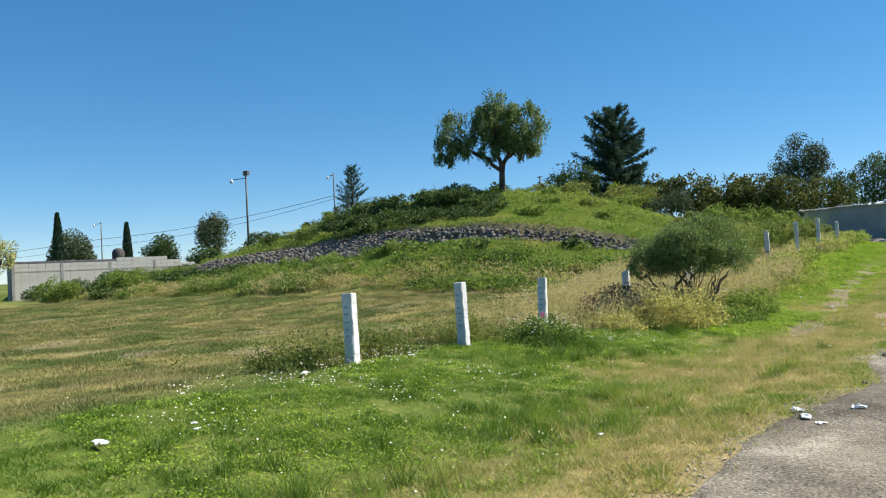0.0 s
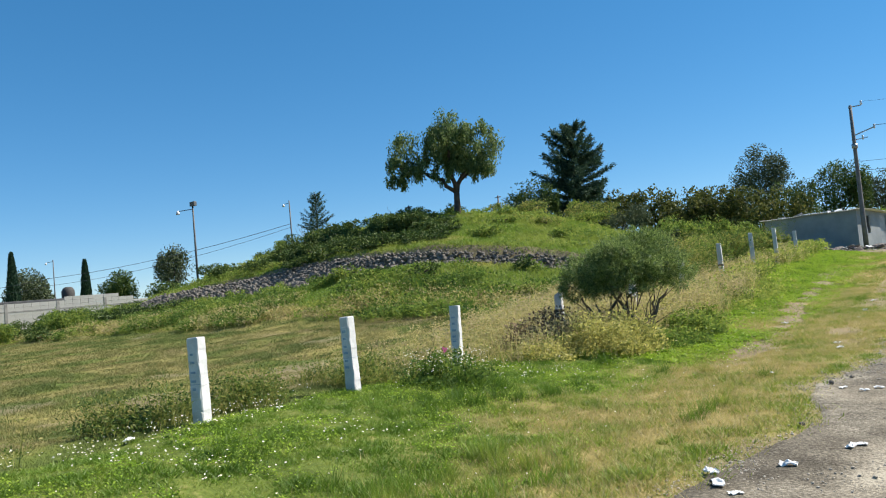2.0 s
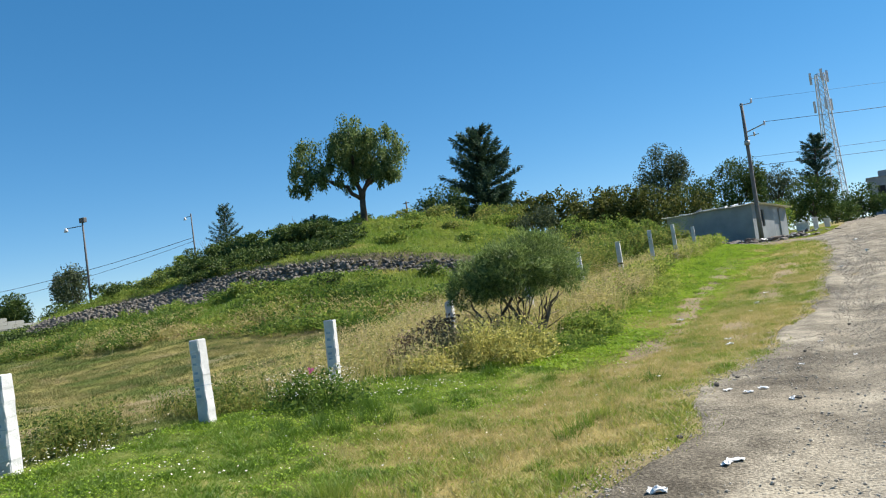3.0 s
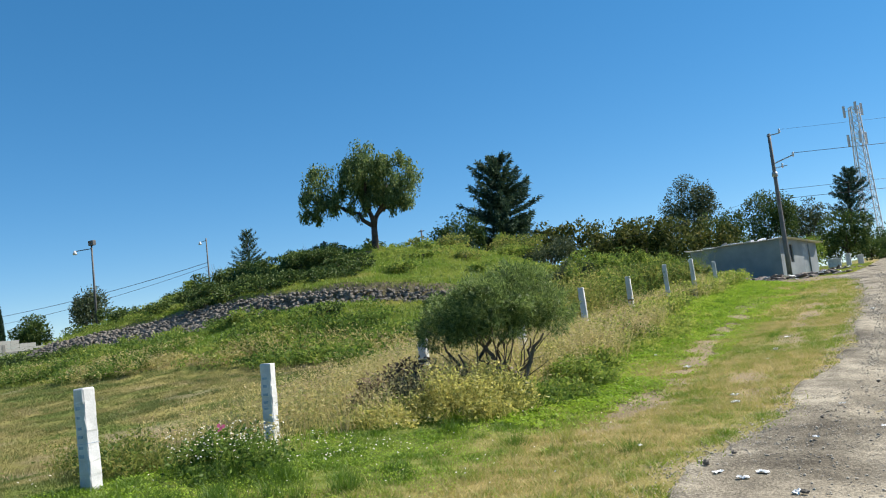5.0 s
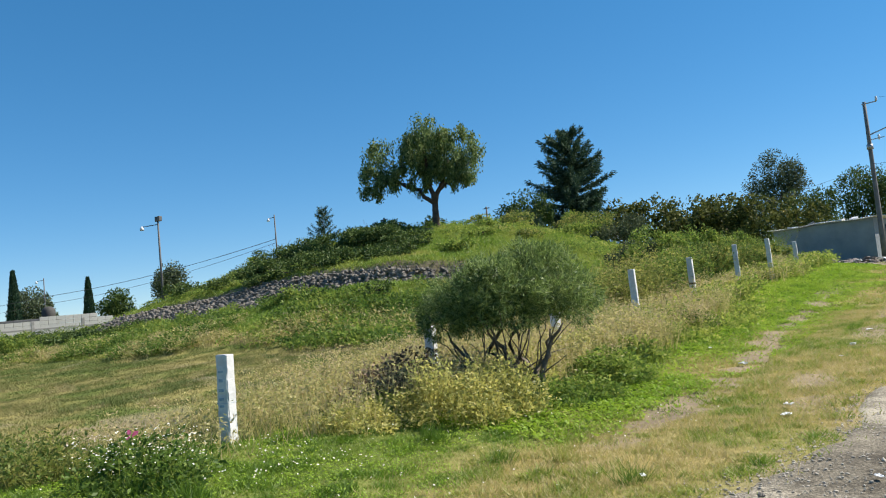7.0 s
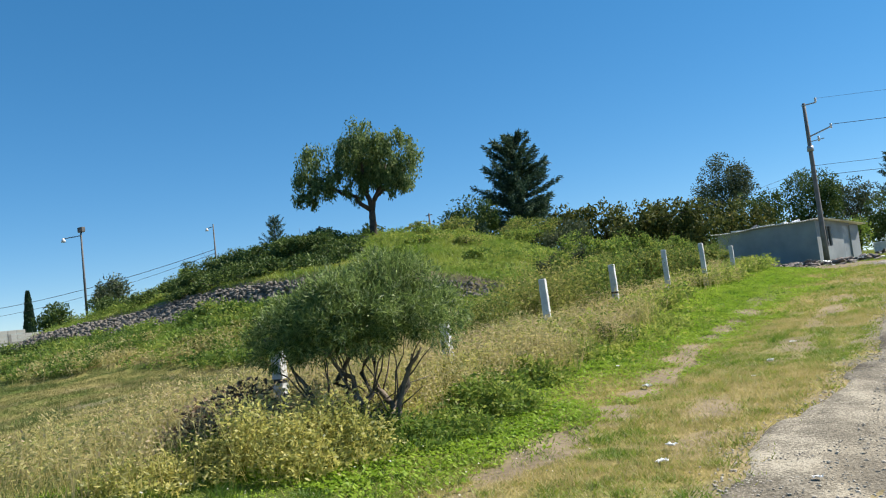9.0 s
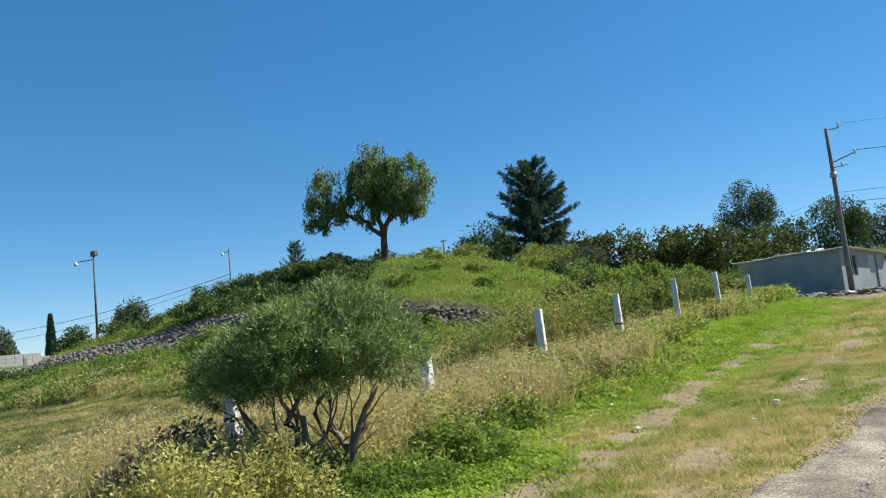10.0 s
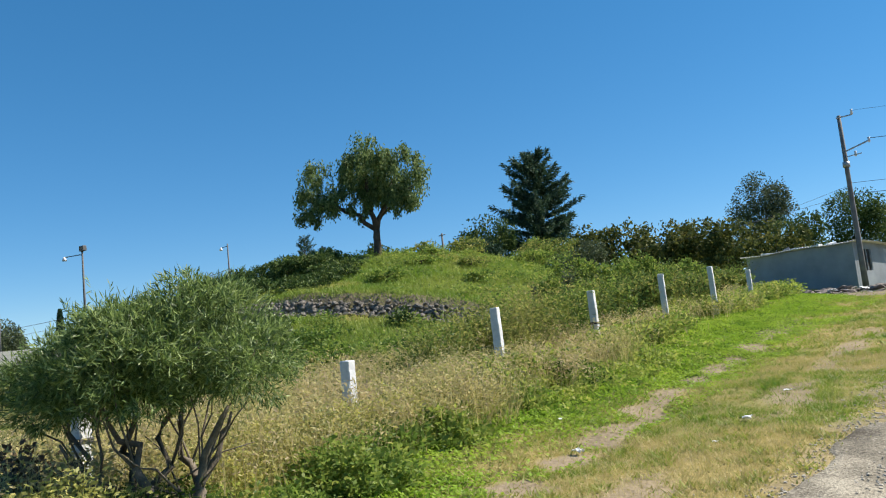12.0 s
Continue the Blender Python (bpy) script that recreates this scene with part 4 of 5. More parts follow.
def lamp_pole(x, y, base, high, label, head=True, arm=(-0.7, 0.0)):
    ob = thing("lamp_pole", (x, y, base), label, "street lamp", "lamp poles beyond the mound")
    bm = bmesh.new()
    tube(bm, [(0, 0, 0), (0, 0, high * 0.5), (0, 0, high)], [0.075, 0.065, 0.05], 8)
    part("shaft", bm, M_POLE, ob)
    if head:
        bm = bmesh.new()
        box(bm, (-0.18, -0.1, high - 0.02), (0.28, 0.12, high + 0.28), 0.03)
        part("floodlight", bm, M_POLE, ob, "square floodlight head")
    bm = bmesh.new()
    beam(bm, (0, 0, high - 0.2), (arm[0], arm[1], high - 0.32), 0.045)
    part("arm", bm, M_POLE, ob)
    bm = bmesh.new()
    tube(bm, [(arm[0], arm[1], high - 0.52), (arm[0], arm[1], high - 0.42), (arm[0], arm[1], high - 0.28)], [0.13, 0.11, 0.05], 8)
    part("lamp_head", bm, M_MAST, ob, "small pale lamp head")


lamp_pole(-41.0, 33.44, 2.5, 5.4, "slim steel lamp pole with floodlight behind the stone wall", True, (-0.55, -0.75))
lamp_pole(-47.9, 48.7, 2.2, 7.7, "plain steel pole with side lamp behind the mound", False, (-0.3, -0.4))
lamp_pole(-83.4, 47.0, 0.9, 7.3, "steel lamp pole beyond the block wall", False, (-0.4, -0.6))
cable((-47.9, 48.7, 7.9), (-83.4, 47.0, 6.2), 0.5, 0.022)
cable((-83.4, 47.0, 6.2), (-130, 40.0, 5.8), 0.5, 0.022)
cable((-47.9, 48.7, 7.6), (-83.4, 47.0, 5.4), 0.6, 0.016)
cable((-83.4, 47.0, 5.4), (-130, 40.0, 5.0), 0.5, 0.016)


def mound_pole(x, y, base, high, label):
    ob = thing("pole", (x, y, base), label, "pole")
    bm = bmesh.new()
    tube(bm, [(0, 0, 0), (0, 0, high)], [0.07, 0.055], 8)
    part("shaft", bm, M_POLE, ob)
    bm = bmesh.new()
    beam(bm, (-0.25, 0, high - 0.12), (0.25, 0, high - 0.1), 0.05)
    part("crossbar", bm, M_POLE, ob)


mound_pole(-27.4, 49.0, 4.4, 3.0, "dark pole standing behind the mound's crest")
mound_pole(-28.3, 39.6, 5.2, 1.25, "short steel post on the mound")


# ---- lattice mast, far house, yard walls ----
def lattice_mast():
    x, y, high = -2.3, 133.0, 23.0
    ob = thing("lattice_mast", (x, y, 2.6), "tall pale lattice mast with antennas", "mast", turn=20)

    def corner(k, z):
        half = 1.15 - 0.62 * z / high
        return Vector((half * (1 if k in (0, 3) else -1), half * (1 if k < 2 else -1), z))
    levels = [high * i / 15 for i in range(16)]
    for k in range(4):
        bm = bmesh.new()
        beam(bm, corner(k, 0), corner(k, high), 0.12)
        part("leg", bm, M_MAST, ob)
        bm = bmesh.new()
        for lo, hi in zip(levels, levels[1:]):
            beam(bm, corner(k, lo), corner((k + 1) % 4, hi), 0.055)
            beam(bm, corner((k + 1) % 4, lo), corner(k, hi), 0.055)
            beam(bm, corner(k, hi), corner((k + 1) % 4, hi), 0.055)
        part("lattice", bm, M_MAST, ob)
    for z in (18.2, 22.6):
        for k in range(3):
            a = k * 2.094 + 0.4
            c = Vector((math.cos(a) * 1.35, math.sin(a) * 1.35, z))
            bm = bmesh.new()
            box(bm, c - Vector((0.16, 0.1, 0.9)), c + Vector((0.16, 0.1, 0.9)), 0.03)
            beam(bm, c, (0, 0, z), 0.07)
            part("antenna", bm, M_MAST, ob, "panel antenna")


lattice_mast()


def far_house():
    ob = thing("house", (7.0, 153.0, 2.6), "distant flat-roofed grey house", "house")
    bm = bmesh.new()
    box(bm, (-5, 0, 0), (5, 8, 7.2))
    box(bm, (-3.2, 1, 7.2), (-0.6, 5, 8.4))
    part("wall", bm, M_PLASTER, ob)
    bm = bmesh.new()
    box(bm, (-5.2, -0.2, 7.2), (5.2, 8.2, 7.4))
    part("roof", bm, M_CONC, ob)
    for x in (-3.6, -1.2, 1.6):
        bm = bmesh.new()
        box(bm, (x, -0.05, 4.4), (x + 1.1, 0.05, 5.8))
        part("window", bm, M_DARK, ob)


far_house()


# ---- grass ----
def sow(n, x0, x1, y0, y1, keep):
    """n tries of random places in a rectangle, kept by a chance."""
    x, y = x0 + (x1 - x0) * rng.random(n), y0 + (y1 - y0) * rng.random(n)
    ok = rng.random(n) < keep(x, y)
    return x[ok], y[ok]


def grass(name, x, y, tall, wide, tint, lean, label, material=None):
    n = len(x)
    root = np.stack([x, y, land(x, y) - 0.012], 1)
    a = rng.random(n) * 6.283
    side = np.stack([np.cos(a), np.sin(a), np.zeros(n)], 1) * (np.broadcast_to(wide, n) / 2)[:, None]
    b = rng.random(n) * 6.283
    drift = np.stack([np.cos(b), np.sin(b), np.zeros(n)], 1) * (tall * lean * (0.3 + rng.random(n)))[:, None]
    tip = root + drift + np.stack([np.zeros(n), np.zeros(n), tall], 1)
    me = raw_mesh(name, np.stack([root - side, root + side, tip], 1), 3, material or M_GRASS, tint)
    return tagged(new(name, me), label, "grass", kind="stuff")


def on_verge(x, y):
    return (x < road_edge(y) + 0.32 - 0.55 * rng.random(len(x)) ** 0.7) * (1 - 0.93 * bare(x, y))


def tussock(x, y):
    return step(0.52, 0.74, fbm(x, y, 0.7, 51))


def verge_tint(x, y):
    d = dryness(x, y)
    return np.clip(0.10 + 0.30 * fbm(x, y, 0.5, 53) + 0.52 * d * rng.random(len(x)) ** 0.45 + 0.12 * rng.random(len(x)), 0, 1)


for y0, y1, n, size in ((1.0, 8.0, 230000, 1.0), (8.0, 15.0, 190000, 1.15), (15.0, 27.0, 150000, 1.5), (27.0, 49.0, 80000, 2.6)):
    x, y = sow(n, -6.6, -0.7, y0, y1, on_verge)
    t = tussock(x, y)
    knot = fbm(x, y, 0.22, 56, 3)
    tall = (0.012 + 0.085 * knot ** 2 + 0.03 * t * rng.random(len(x))) * (0.5 + 0.8 * rng.random(len(x))) * (0.75 + 0.25 * size)
    grass("verge_grass", x, y, tall, 0.013 * size, verge_tint(x, y) - 0.06 * t - 0.55 * (knot - 0.5), 1.3, "fresh green verge grass turning to straw near the road")

# small leaves of the ground cover among the blades
def ground_leaves(n, x0, x1, y0, y1, keep, leaf, label):
    x, y = sow(n, x0, x1, y0, y1, keep)
    k = len(x)
    p = np.stack([x, y, land(x, y) + 0.01 + 0.05 * fbm(x, y, 0.22, 56, 3) * rng.random(k)], 1)
    a = rng.random(k) * 6.283
    d = unit(np.stack([np.cos(a), np.sin(a), 0.2 + 0.5 * rng.random(k)], 1))
    side = unit(np.stack([-np.sin(a), np.cos(a), rng.normal(size=k) * 0.35], 1))
    size = (leaf * (0.6 + 0.9 * rng.random(k)))[:, None]
    mid = p + d * size * 0.5
    v = np.stack([p, mid + side * size * 0.3, p + d * size, mid - side * size * 0.3], 1)
    tagged(new("leafy_turf", raw_mesh("leafy_turf", v, 4, M_LUSH, 0.30 + 0.5 * fbm(x, y, 0.6, 58) + 0.25 * rng.random(k))), label, "ground cover", kind="stuff")


ground_leaves(70000, -6.6, -2.6, 1.0, 13.0, lambda x, y: (1 - dryness(x, y)) * on_verge(x, y) * step(0.38, 0.6, fbm(x, y, 0.5, 60)), 0.022, "small leafy ground cover in the verge")
ground_leaves(150000, -6.6, -3.0, 13.0, 41.0, lambda x, y: (1 - dryness(x, y)) * on_verge(x, y), 0.045, "bright green leafy ground cover below the posts")

for x0, x1, y0, y1 in ((-22, -0.7, -14, 1.0), (8.8, 22, -14, 40)):
    x, y = sow(45000, x0, x1, y0, y1, lambda x, y: 0.9 * ((x < road_edge(y)) | (x > 9.2)))
    grass("outer_grass", x, y, 0.05 + 0.08 * rng.random(len(x)), 0.03, verge_tint(x, y), 1.0, "rough grass away from the road")

# tall wispy tufts near the road
tx, ty = sow(300, -5.4, -2.2, 3.0, 12.5, lambda x, y: step(0.46, 0.6, fbm(x, y, 1.6, 57)) * on_verge(x, y))
k = rng.integers(0, len(tx), 6500)
x, y = tx[k] + rng.normal(size=len(k)) * 0.055, ty[k] + rng.normal(size=len(k)) * 0.055
tone = rng.random(len(tx))[k]
grass("tall_grass", x, y, 0.07 + 0.17 * rng.random(len(k)), 0.0065, 0.02 + 0.75 * tone * step(-4.5, -2.5, x) + 0.1 * rng.random(len(k)), 0.7, "tall thin grass tufts with straw-coloured tips")

# straw stalks lying through the dry strip
x, y = sow(90000, -4.4, -1.2, 3.0, 26.0, lambda x, y: dryness(x, y) * on_verge(x, y))
grass("straw", x, y, 0.03 + 0.08 * rng.random(len(x)), 0.006, 0.68 + 0.28 * rng.random(len(x)), 0.9, "dry straw-coloured grass stalks")

# pasture
def pasture_tint(x, y):
    return np.clip(0.06 + 0.32 * fbm(x, y, 1.2, 61) + 0.58 * dryness(x, y) * rng.random(len(x)) ** 0.5 + 0.12 * rng.random(len(x)), 0, 1)


for x0, x1, y0, y1, n, size in ((-12, -6.5, 1, 18, 240000, 1.2), (-22, -12, 3, 24, 190000, 2.0), (-12, -6.5, 18, 26, 60000, 1.8), (-44, -22, 5, 24, 150000, 3.2)):
    x, y = sow(n, x0, x1, y0, y1, lambda x, y: 1 - 0.9 * bare(x, y))
    tall = (0.018 + 0.05 * fbm(x, y, 0.8, 63) ** 1.5) * (0.5 + 0.8 * rng.random(len(x))) * (0.6 + 0.4 * size)
    grass("pasture_grass", x, y, tall, 0.008 * size, pasture_tint(x, y), 1.0, "short grazed pasture grass with dry patches", M_PASTURE)

tx, ty = sow(900, -24, -6.8, 3.0, 22.0, lambda x, y: step(0.45, 0.6, fbm(x, y, 1.5, 103)))
k = rng.integers(0, len(tx), 30000)
x, y = tx[k] + rng.normal(size=len(k)) * 0.12, ty[k] + rng.normal(size=len(k)) * 0.12
grass("pasture_tufts", x, y, 0.05 + 0.09 * rng.random(len(k)), 0.012, 0.1 + 0.8 * rng.random(len(tx))[k] ** 2 + 0.1 * rng.random(len(k)), 0.8, "coarse ungrazed tufts in the pasture", M_PASTURE)

# slope, terrace and mound
x, y = sow(330000, -50, -6.6, 23.5, 46, lambda x, y: 0.9 + 0 * x)
low = wall_line(x) - 0.5 - 1.5 * step(-20, -30, x)
gap = (y < low + 0.35 * rng.random(len(x))) | (y > wall_line(x) + 0.12)
x, y = x[gap | (x > -13)], y[gap | (x > -13)]
up = step(0.0, 2.0, y - wall_line(x))
tall = (0.07 + 0.16 * fbm(x, y, 1.6, 65)) * (0.5 + 0.8 * rng.random(len(x)))
tint = np.clip(0.18 + 0.34 * fbm(x, y, 2.2, 67) + 0.5 * dryness(x, y) * rng.random(len(x)) ** 0.6 + 0.1 * rng.random(len(x)), 0, 1)
grass("mound_grass", x, y, tall, 0.03, tint, 0.8, "rough green grass covering the mound and its slope")
x, y = sow(60000, -14, 0, 46, 75, lambda x, y: (x < road_edge(y)) * (1 - bare(x, y)))
grass("yard_grass", x, y, 0.05 + 0.12 * rng.random(len(x)), 0.03, 0.2 + 0.4 * fbm(x, y, 2, 69) + 0.2 * rng.random(len(x)), 0.8, "rough grass round the hut")


# ---- weeds ----
def weeds(name, x, y, tall, reach, count, leaf, wide, material, label, tint=None, stem=0.008, top=0.35, kind="stuff", parent=None):
    """Plants at x, y: thin stems that carry small leaves in their upper part, all one mass."""
    n = len(x)
    tall = np.broadcast_to(tall, n)
    root = np.stack([x, y, land(x, y) - 0.02], 1)
    a, far = rng.random((n, count)) * 6.283, np.abs(rng.normal(size=(n, count))) * reach
    lean = np.stack([rng.normal(size=n), rng.normal(size=n), np.zeros(n)], 1) * 0.22
    u = top + (1 - top) * rng.random((n, count)) ** 0.8
    p = root[:, None] + (lean * tall[:, None])[:, None] * u[..., None] + np.stack([np.cos(a) * far, np.sin(a) * far, u * tall[:, None]], -1)
    d = unit(np.stack([np.cos(a), np.sin(a), 0.35 + 0 * a], -1) + rng.normal(size=(n, count, 3)) * 0.6)
    p, d = p.reshape(-1, 3), d.reshape(-1, 3)
    size = leaf * (0.6 + 0.8 * rng.random(len(p)))
    side = unit(np.cross(d, rng.normal(size=p.shape))) * (size * wide)[:, None] / 2
    mid = p + d * size[:, None] * 0.5
    lv = np.stack([p, mid + side, p + d * size[:, None], mid - side], 1)
    tone = np.repeat(np.broadcast_to(0.5 if tint is None else tint, n), count) + rng.normal(size=len(p)) * 0.16
    ns = 3
    b = rng.random((n, ns)) * 6.283
    s0 = root[:, None] + np.stack([np.cos(b), np.sin(b), 0 * b], -1) * reach * 0.3
    s1 = root[:, None] + (lean * tall[:, None])[:, None] + np.stack([np.cos(b) * reach, np.sin(b) * reach, tall[:, None] * (0.75 + 0.3 * rng.random((n, ns)))], -1)
    c = rng.random((n, ns)) * 6.283
    w = np.stack([np.cos(c), np.sin(c), 0 * c], -1) * stem / 2
    st = np.stack([s0 - w, s0 + w, s1 + w * 0.4, s1 - w * 0.4], 2).reshape(-1, 4, 3)
    if parent is not None:
        at = np.array(parent.matrix_basis.translation)
        hang("stalk", raw_mesh("stalk", st - at, 4, material, 0.5 + 0.4 * rng.random(len(st))), parent)["kind"] = "stuff"
        hang("foliage", raw_mesh("foliage", lv - at, 4, material, tone), parent)
        return parent
    v = np.concatenate([lv, st])
    tone = np.concatenate([tone, 0.5 + 0.4 * rng.random(len(st))])
    return tagged(new(name, raw_mesh(name, v, 4, material, tone)), label, "weeds", kind=kind)


def straw_keep(x, y):
    mass = step(10.2, 13.0, y + (fbm(x, y, 1.0, 72) - 0.5) * 1.5) * (step(30, 24, y) + 0.5 * step(0.5, 0.6, fbm(x, y, 1.8, 74)) * (y > 24)) * step(-1.2, 0.8, x - np.interp(y, [10, 16, 20, 26], [-8.0, -8.6, -10.0, -10.8])) * step(-5.2, -6.1, x - 0.75 * step(10.5, 15, y) * step(26, 21, y) + (fbm(x, y, 1.2, 71) - 0.5) * 0.8)
    return np.clip(mass * (0.35 + 0.9 * step(0.35, 0.6, fbm(x, y, 1.3, 73))), 0, 1)


x, y = sow(12500, -12.5, -4.6, 8.5, 37, straw_keep)
high = (0.22 + 0.38 * step(9.5, 14, y)) * (0.65 + 0.6 * rng.random(len(x)))
weeds("dry_weeds", x, y, high * (0.55 + 0.9 * fbm(x, y, 0.8, 78)), 0.12, 28, 0.05, 0.34, M_STRAW, "dense golden dry weeds along the fence", 0.14 + 1.1 * fbm(x, y, 0.9, 75) + 0.25 * (rng.random(len(x)) - 0.5))
x, y = sow(42000, -11.5, -4.6, 8.5, 30, straw_keep)
grass("dry_stalks", x, y, (0.18 + 0.32 * step(9.5, 14, y)) * (0.45 + 0.7 * rng.random(len(x))), 0.008, 0.46 + 0.55 * fbm(x, y, 0.8, 76) + 0.15 * rng.random(len(x)), 0.5, "thin straw-coloured stalks among the dry weeds")
# sparser clumps round the first posts
x, y = sow(1500, -8.2, -6.0, 5.2, 10.5, lambda x, y: step(0.56, 0.66, fbm(x, y, 0.9, 77)))
weeds("dry_weeds", x, y, 0.16 + 0.34 * rng.random(len(x)) ** 1.5, 0.09, 22, 0.04, 0.4, M_FENCEWEED, "straggling dry weeds at the post bases", 0.1 + 0.6 * rng.random(len(x)))
# band of dry weeds across the foot of the slope
x, y = sow(9000, -44, -9, 20.5, 29, lambda x, y: step(1.6, 0.7, np.abs(y - wall_line(x) + 6.6 + (fbm(x, y, 3, 17) - 0.5) * 3)) * step(0.3, 0.5, fbm(x, y, 1.8, 79)))
weeds("dry_weeds", x, y, 0.25 + 0.25 * rng.random(len(x)), 0.16, 12, 0.10, 0.4, M_STRAW, "band of straw-coloured weeds below the terrace", 0.25 + 0.6 * fbm(x, y, 1.4, 81), 0.012)
# green weeds on the terrace slope and mound
x, y = sow(11000, -47, -8, 22.5, 31, lambda x, y: step(0.42, 0.58, fbm(x, y, 1.9, 83)) * (y < wall_line(x) - 0.8 - 1.5 * step(-20, -30, x)) * 0.8)
weeds("green_weeds", x, y, 0.2 + 0.55 * fbm(x, y, 1.9, 83) * rng.random(len(x)), 0.17, 18, 0.11, 0.5, M_WEED, "leafy green weeds on the terrace slope", -0.2 + 1.2 * fbm(x, y, 1.1, 85))
x, y = sow(6500, -47, -12, 31.5, 44, lambda x, y: step(0.46, 0.62, fbm(x, y, 1.7, 87)) * (y > wall_line(x) + 0.4) * 0.8)
weeds("green_weeds", x, y, 0.14 + 0.3 * rng.random(len(x)), 0.17, 14, 0.11, 0.5, M_WEED, "leafy green weeds scattered over the mound", 0.2 + 0.75 * fbm(x, y, 1.3, 89))
# tall leafy mass behind the farther posts
x, y = sow(3600, -11.0, -6.4, 21.5, 40, lambda x, y: step(0.47, 0.58, fbm(x, y, 2.0, 91)) * step(-6.3, -7.0, x + 0.02 * (y - 22)) * (0.25 + 0.75 * step(-9.5, -7.5, x)))
high = (0.40 + 1.6 * fbm(x, y, 2.0, 91) ** 1.3) * (0.4 + 0.6 * step(-9.5, -7.4, x)) * (0.7 + 0.5 * rng.random(len(x)))
weeds("tall_weeds", x, y, high, 0.22, 74, 0.062, 0.5, M_FENCEWEED, "tall leafy yellow-green weeds behind the fence posts", -0.3 + 1.5 * fbm(x, y, 1.3, 93), top=0.1)
x, y = sow(1900, -7.0, -5.55, 20, 40, lambda x, y: step(0.36, 0.52, fbm(x, y, 1.2, 95)))
weeds("tall_weeds", x, y, 0.3 + 0.3 * rng.random(len(x)), 0.15, 26, 0.09, 0.5, M_WEED, "leafy yellow-green weeds at the fence foot", 0.45 + 0.5 * rng.random(len(x)), top=0.1)
# low leafy fringe between grass and dry weeds
x, y = sow(1300, -6.5, -4.2, 13.0, 27, lambda x, y: step(0.47, 0.62, fbm(x, y, 1.0, 97)) * step(-4.2, -5.4, x - 0.05 * (y - 12)))
weeds("green_weeds", x, y, 0.10 + 0.22 * rng.random(len(x)), 0.09, 20, 0.06, 0.5, M_WEED, "low leafy weeds fringing the dry growth", 0.5 + 0.6 * fbm(x, y, 0.7, 99), top=0.05)


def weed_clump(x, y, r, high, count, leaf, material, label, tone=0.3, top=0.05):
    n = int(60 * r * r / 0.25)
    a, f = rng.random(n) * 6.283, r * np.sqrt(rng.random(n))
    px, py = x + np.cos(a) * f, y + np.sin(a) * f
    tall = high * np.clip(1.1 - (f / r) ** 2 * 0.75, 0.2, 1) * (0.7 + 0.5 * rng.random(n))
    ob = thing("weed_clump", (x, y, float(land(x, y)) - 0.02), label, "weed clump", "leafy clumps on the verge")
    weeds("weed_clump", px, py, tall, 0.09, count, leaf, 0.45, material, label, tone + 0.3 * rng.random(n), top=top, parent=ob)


weed_clump(-5.62, 9.95, 0.55, 0.34, 50, 0.05, M_WEED, "dark leafy weed clump dotted with white daisies", 0.05)
weed_clump(-4.55, 16.5, 0.55, 0.42, 60, 0.06, M_WEED, "leafy green clump beside the willowy bush", 0.4)
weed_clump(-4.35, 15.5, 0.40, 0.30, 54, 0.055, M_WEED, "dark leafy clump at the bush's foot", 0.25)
weed_clump(-5.3, 22.2, 0.50, 0.38, 36, 0.08, M_WEED, "dark leafy clump on the green verge", 0.05)
weed_clump(-6.2, 19.6, 0.45, 0.40, 30, 0.08, M_WEED, "dark leafy clump among dry weeds", 0.05)
weed_clump(-5.0, 17.6, 0.45, 0.32, 30, 0.09, M_WEED, "broad-leaved green clump by the verge", 0.25)
weed_clump(-4.95, 13.35, 0.62, 0.64, 76, 0.045, M_YELLOW, "yellow-leaved weed clump before the willowy bush", 0.35, 0.25)
weed_clump(-4.75, 13.9, 0.50, 0.62, 74, 0.05, M_YELLOW, "yellow-green weed clump before the willowy bush", 0.2)
weed_clump(-5.6, 12.4, 0.45, 0.28, 50, 0.045, M_YELLOW, "yellowing weed clump near the fence", 0.35)
weed_clump(-5.9, 16.5, 0.60, 0.45, 60, 0.045, M_YELLOW, "yellow weed clump behind the willowy bush", 0.3)
# low tone puts the shade beneath the bush into the leaf colour
weed_clump(-5.1, 14.75, 0.65, 0.34, 50, 0.05, M_WEED, "leafy growth under the willowy bush, toned dark for its shade", 0.1)
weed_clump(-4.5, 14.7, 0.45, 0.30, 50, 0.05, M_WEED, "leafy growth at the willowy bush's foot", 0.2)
weed_clump(-5.5, 15.6, 0.55, 0.42, 54, 0.045, M_YELLOW, "yellowing growth behind the willowy bush", 0.3)
weed_clump(-5.5, 17.3, 0.50, 0.55, 60, 0.05, M_YELLOW, "yellow-green weed clump below the posts", 0.25, 0.15)
weed_clump(-5.75, 18.5, 0.50, 0.52, 60, 0.05, M_YELLOW, "yellowing weed clump beside a post", 0.3, 0.15)
weed_clump(-5.7, 20.2, 0.45, 0.50, 56, 0.055, M_YELLOW, "pale yellow weed clump among dry weeds", 0.2, 0.15)
weed_clump(-4.9, 18.4, 0.42, 0.34, 44, 0.07, M_WEED, "bright leafy clump at the edge of the verge", 0.45)
weed_clump(-5.1, 20.4, 0.40, 0.30, 40, 0.07, M_WEED, "bright leafy clump on the green verge", 0.5)
weed_clump(-7.0, 8.0, 0.40, 0.42, 34, 0.045, M_FENCEWEED, "leggy olive weeds between the first posts", 0.3, 0.2)
weed_clump(-7.2, 6.4, 0.40, 0.27, 26, 0.045, M_FENCEWEED, "leggy olive weeds beside the first post", 0.25, 0.2)
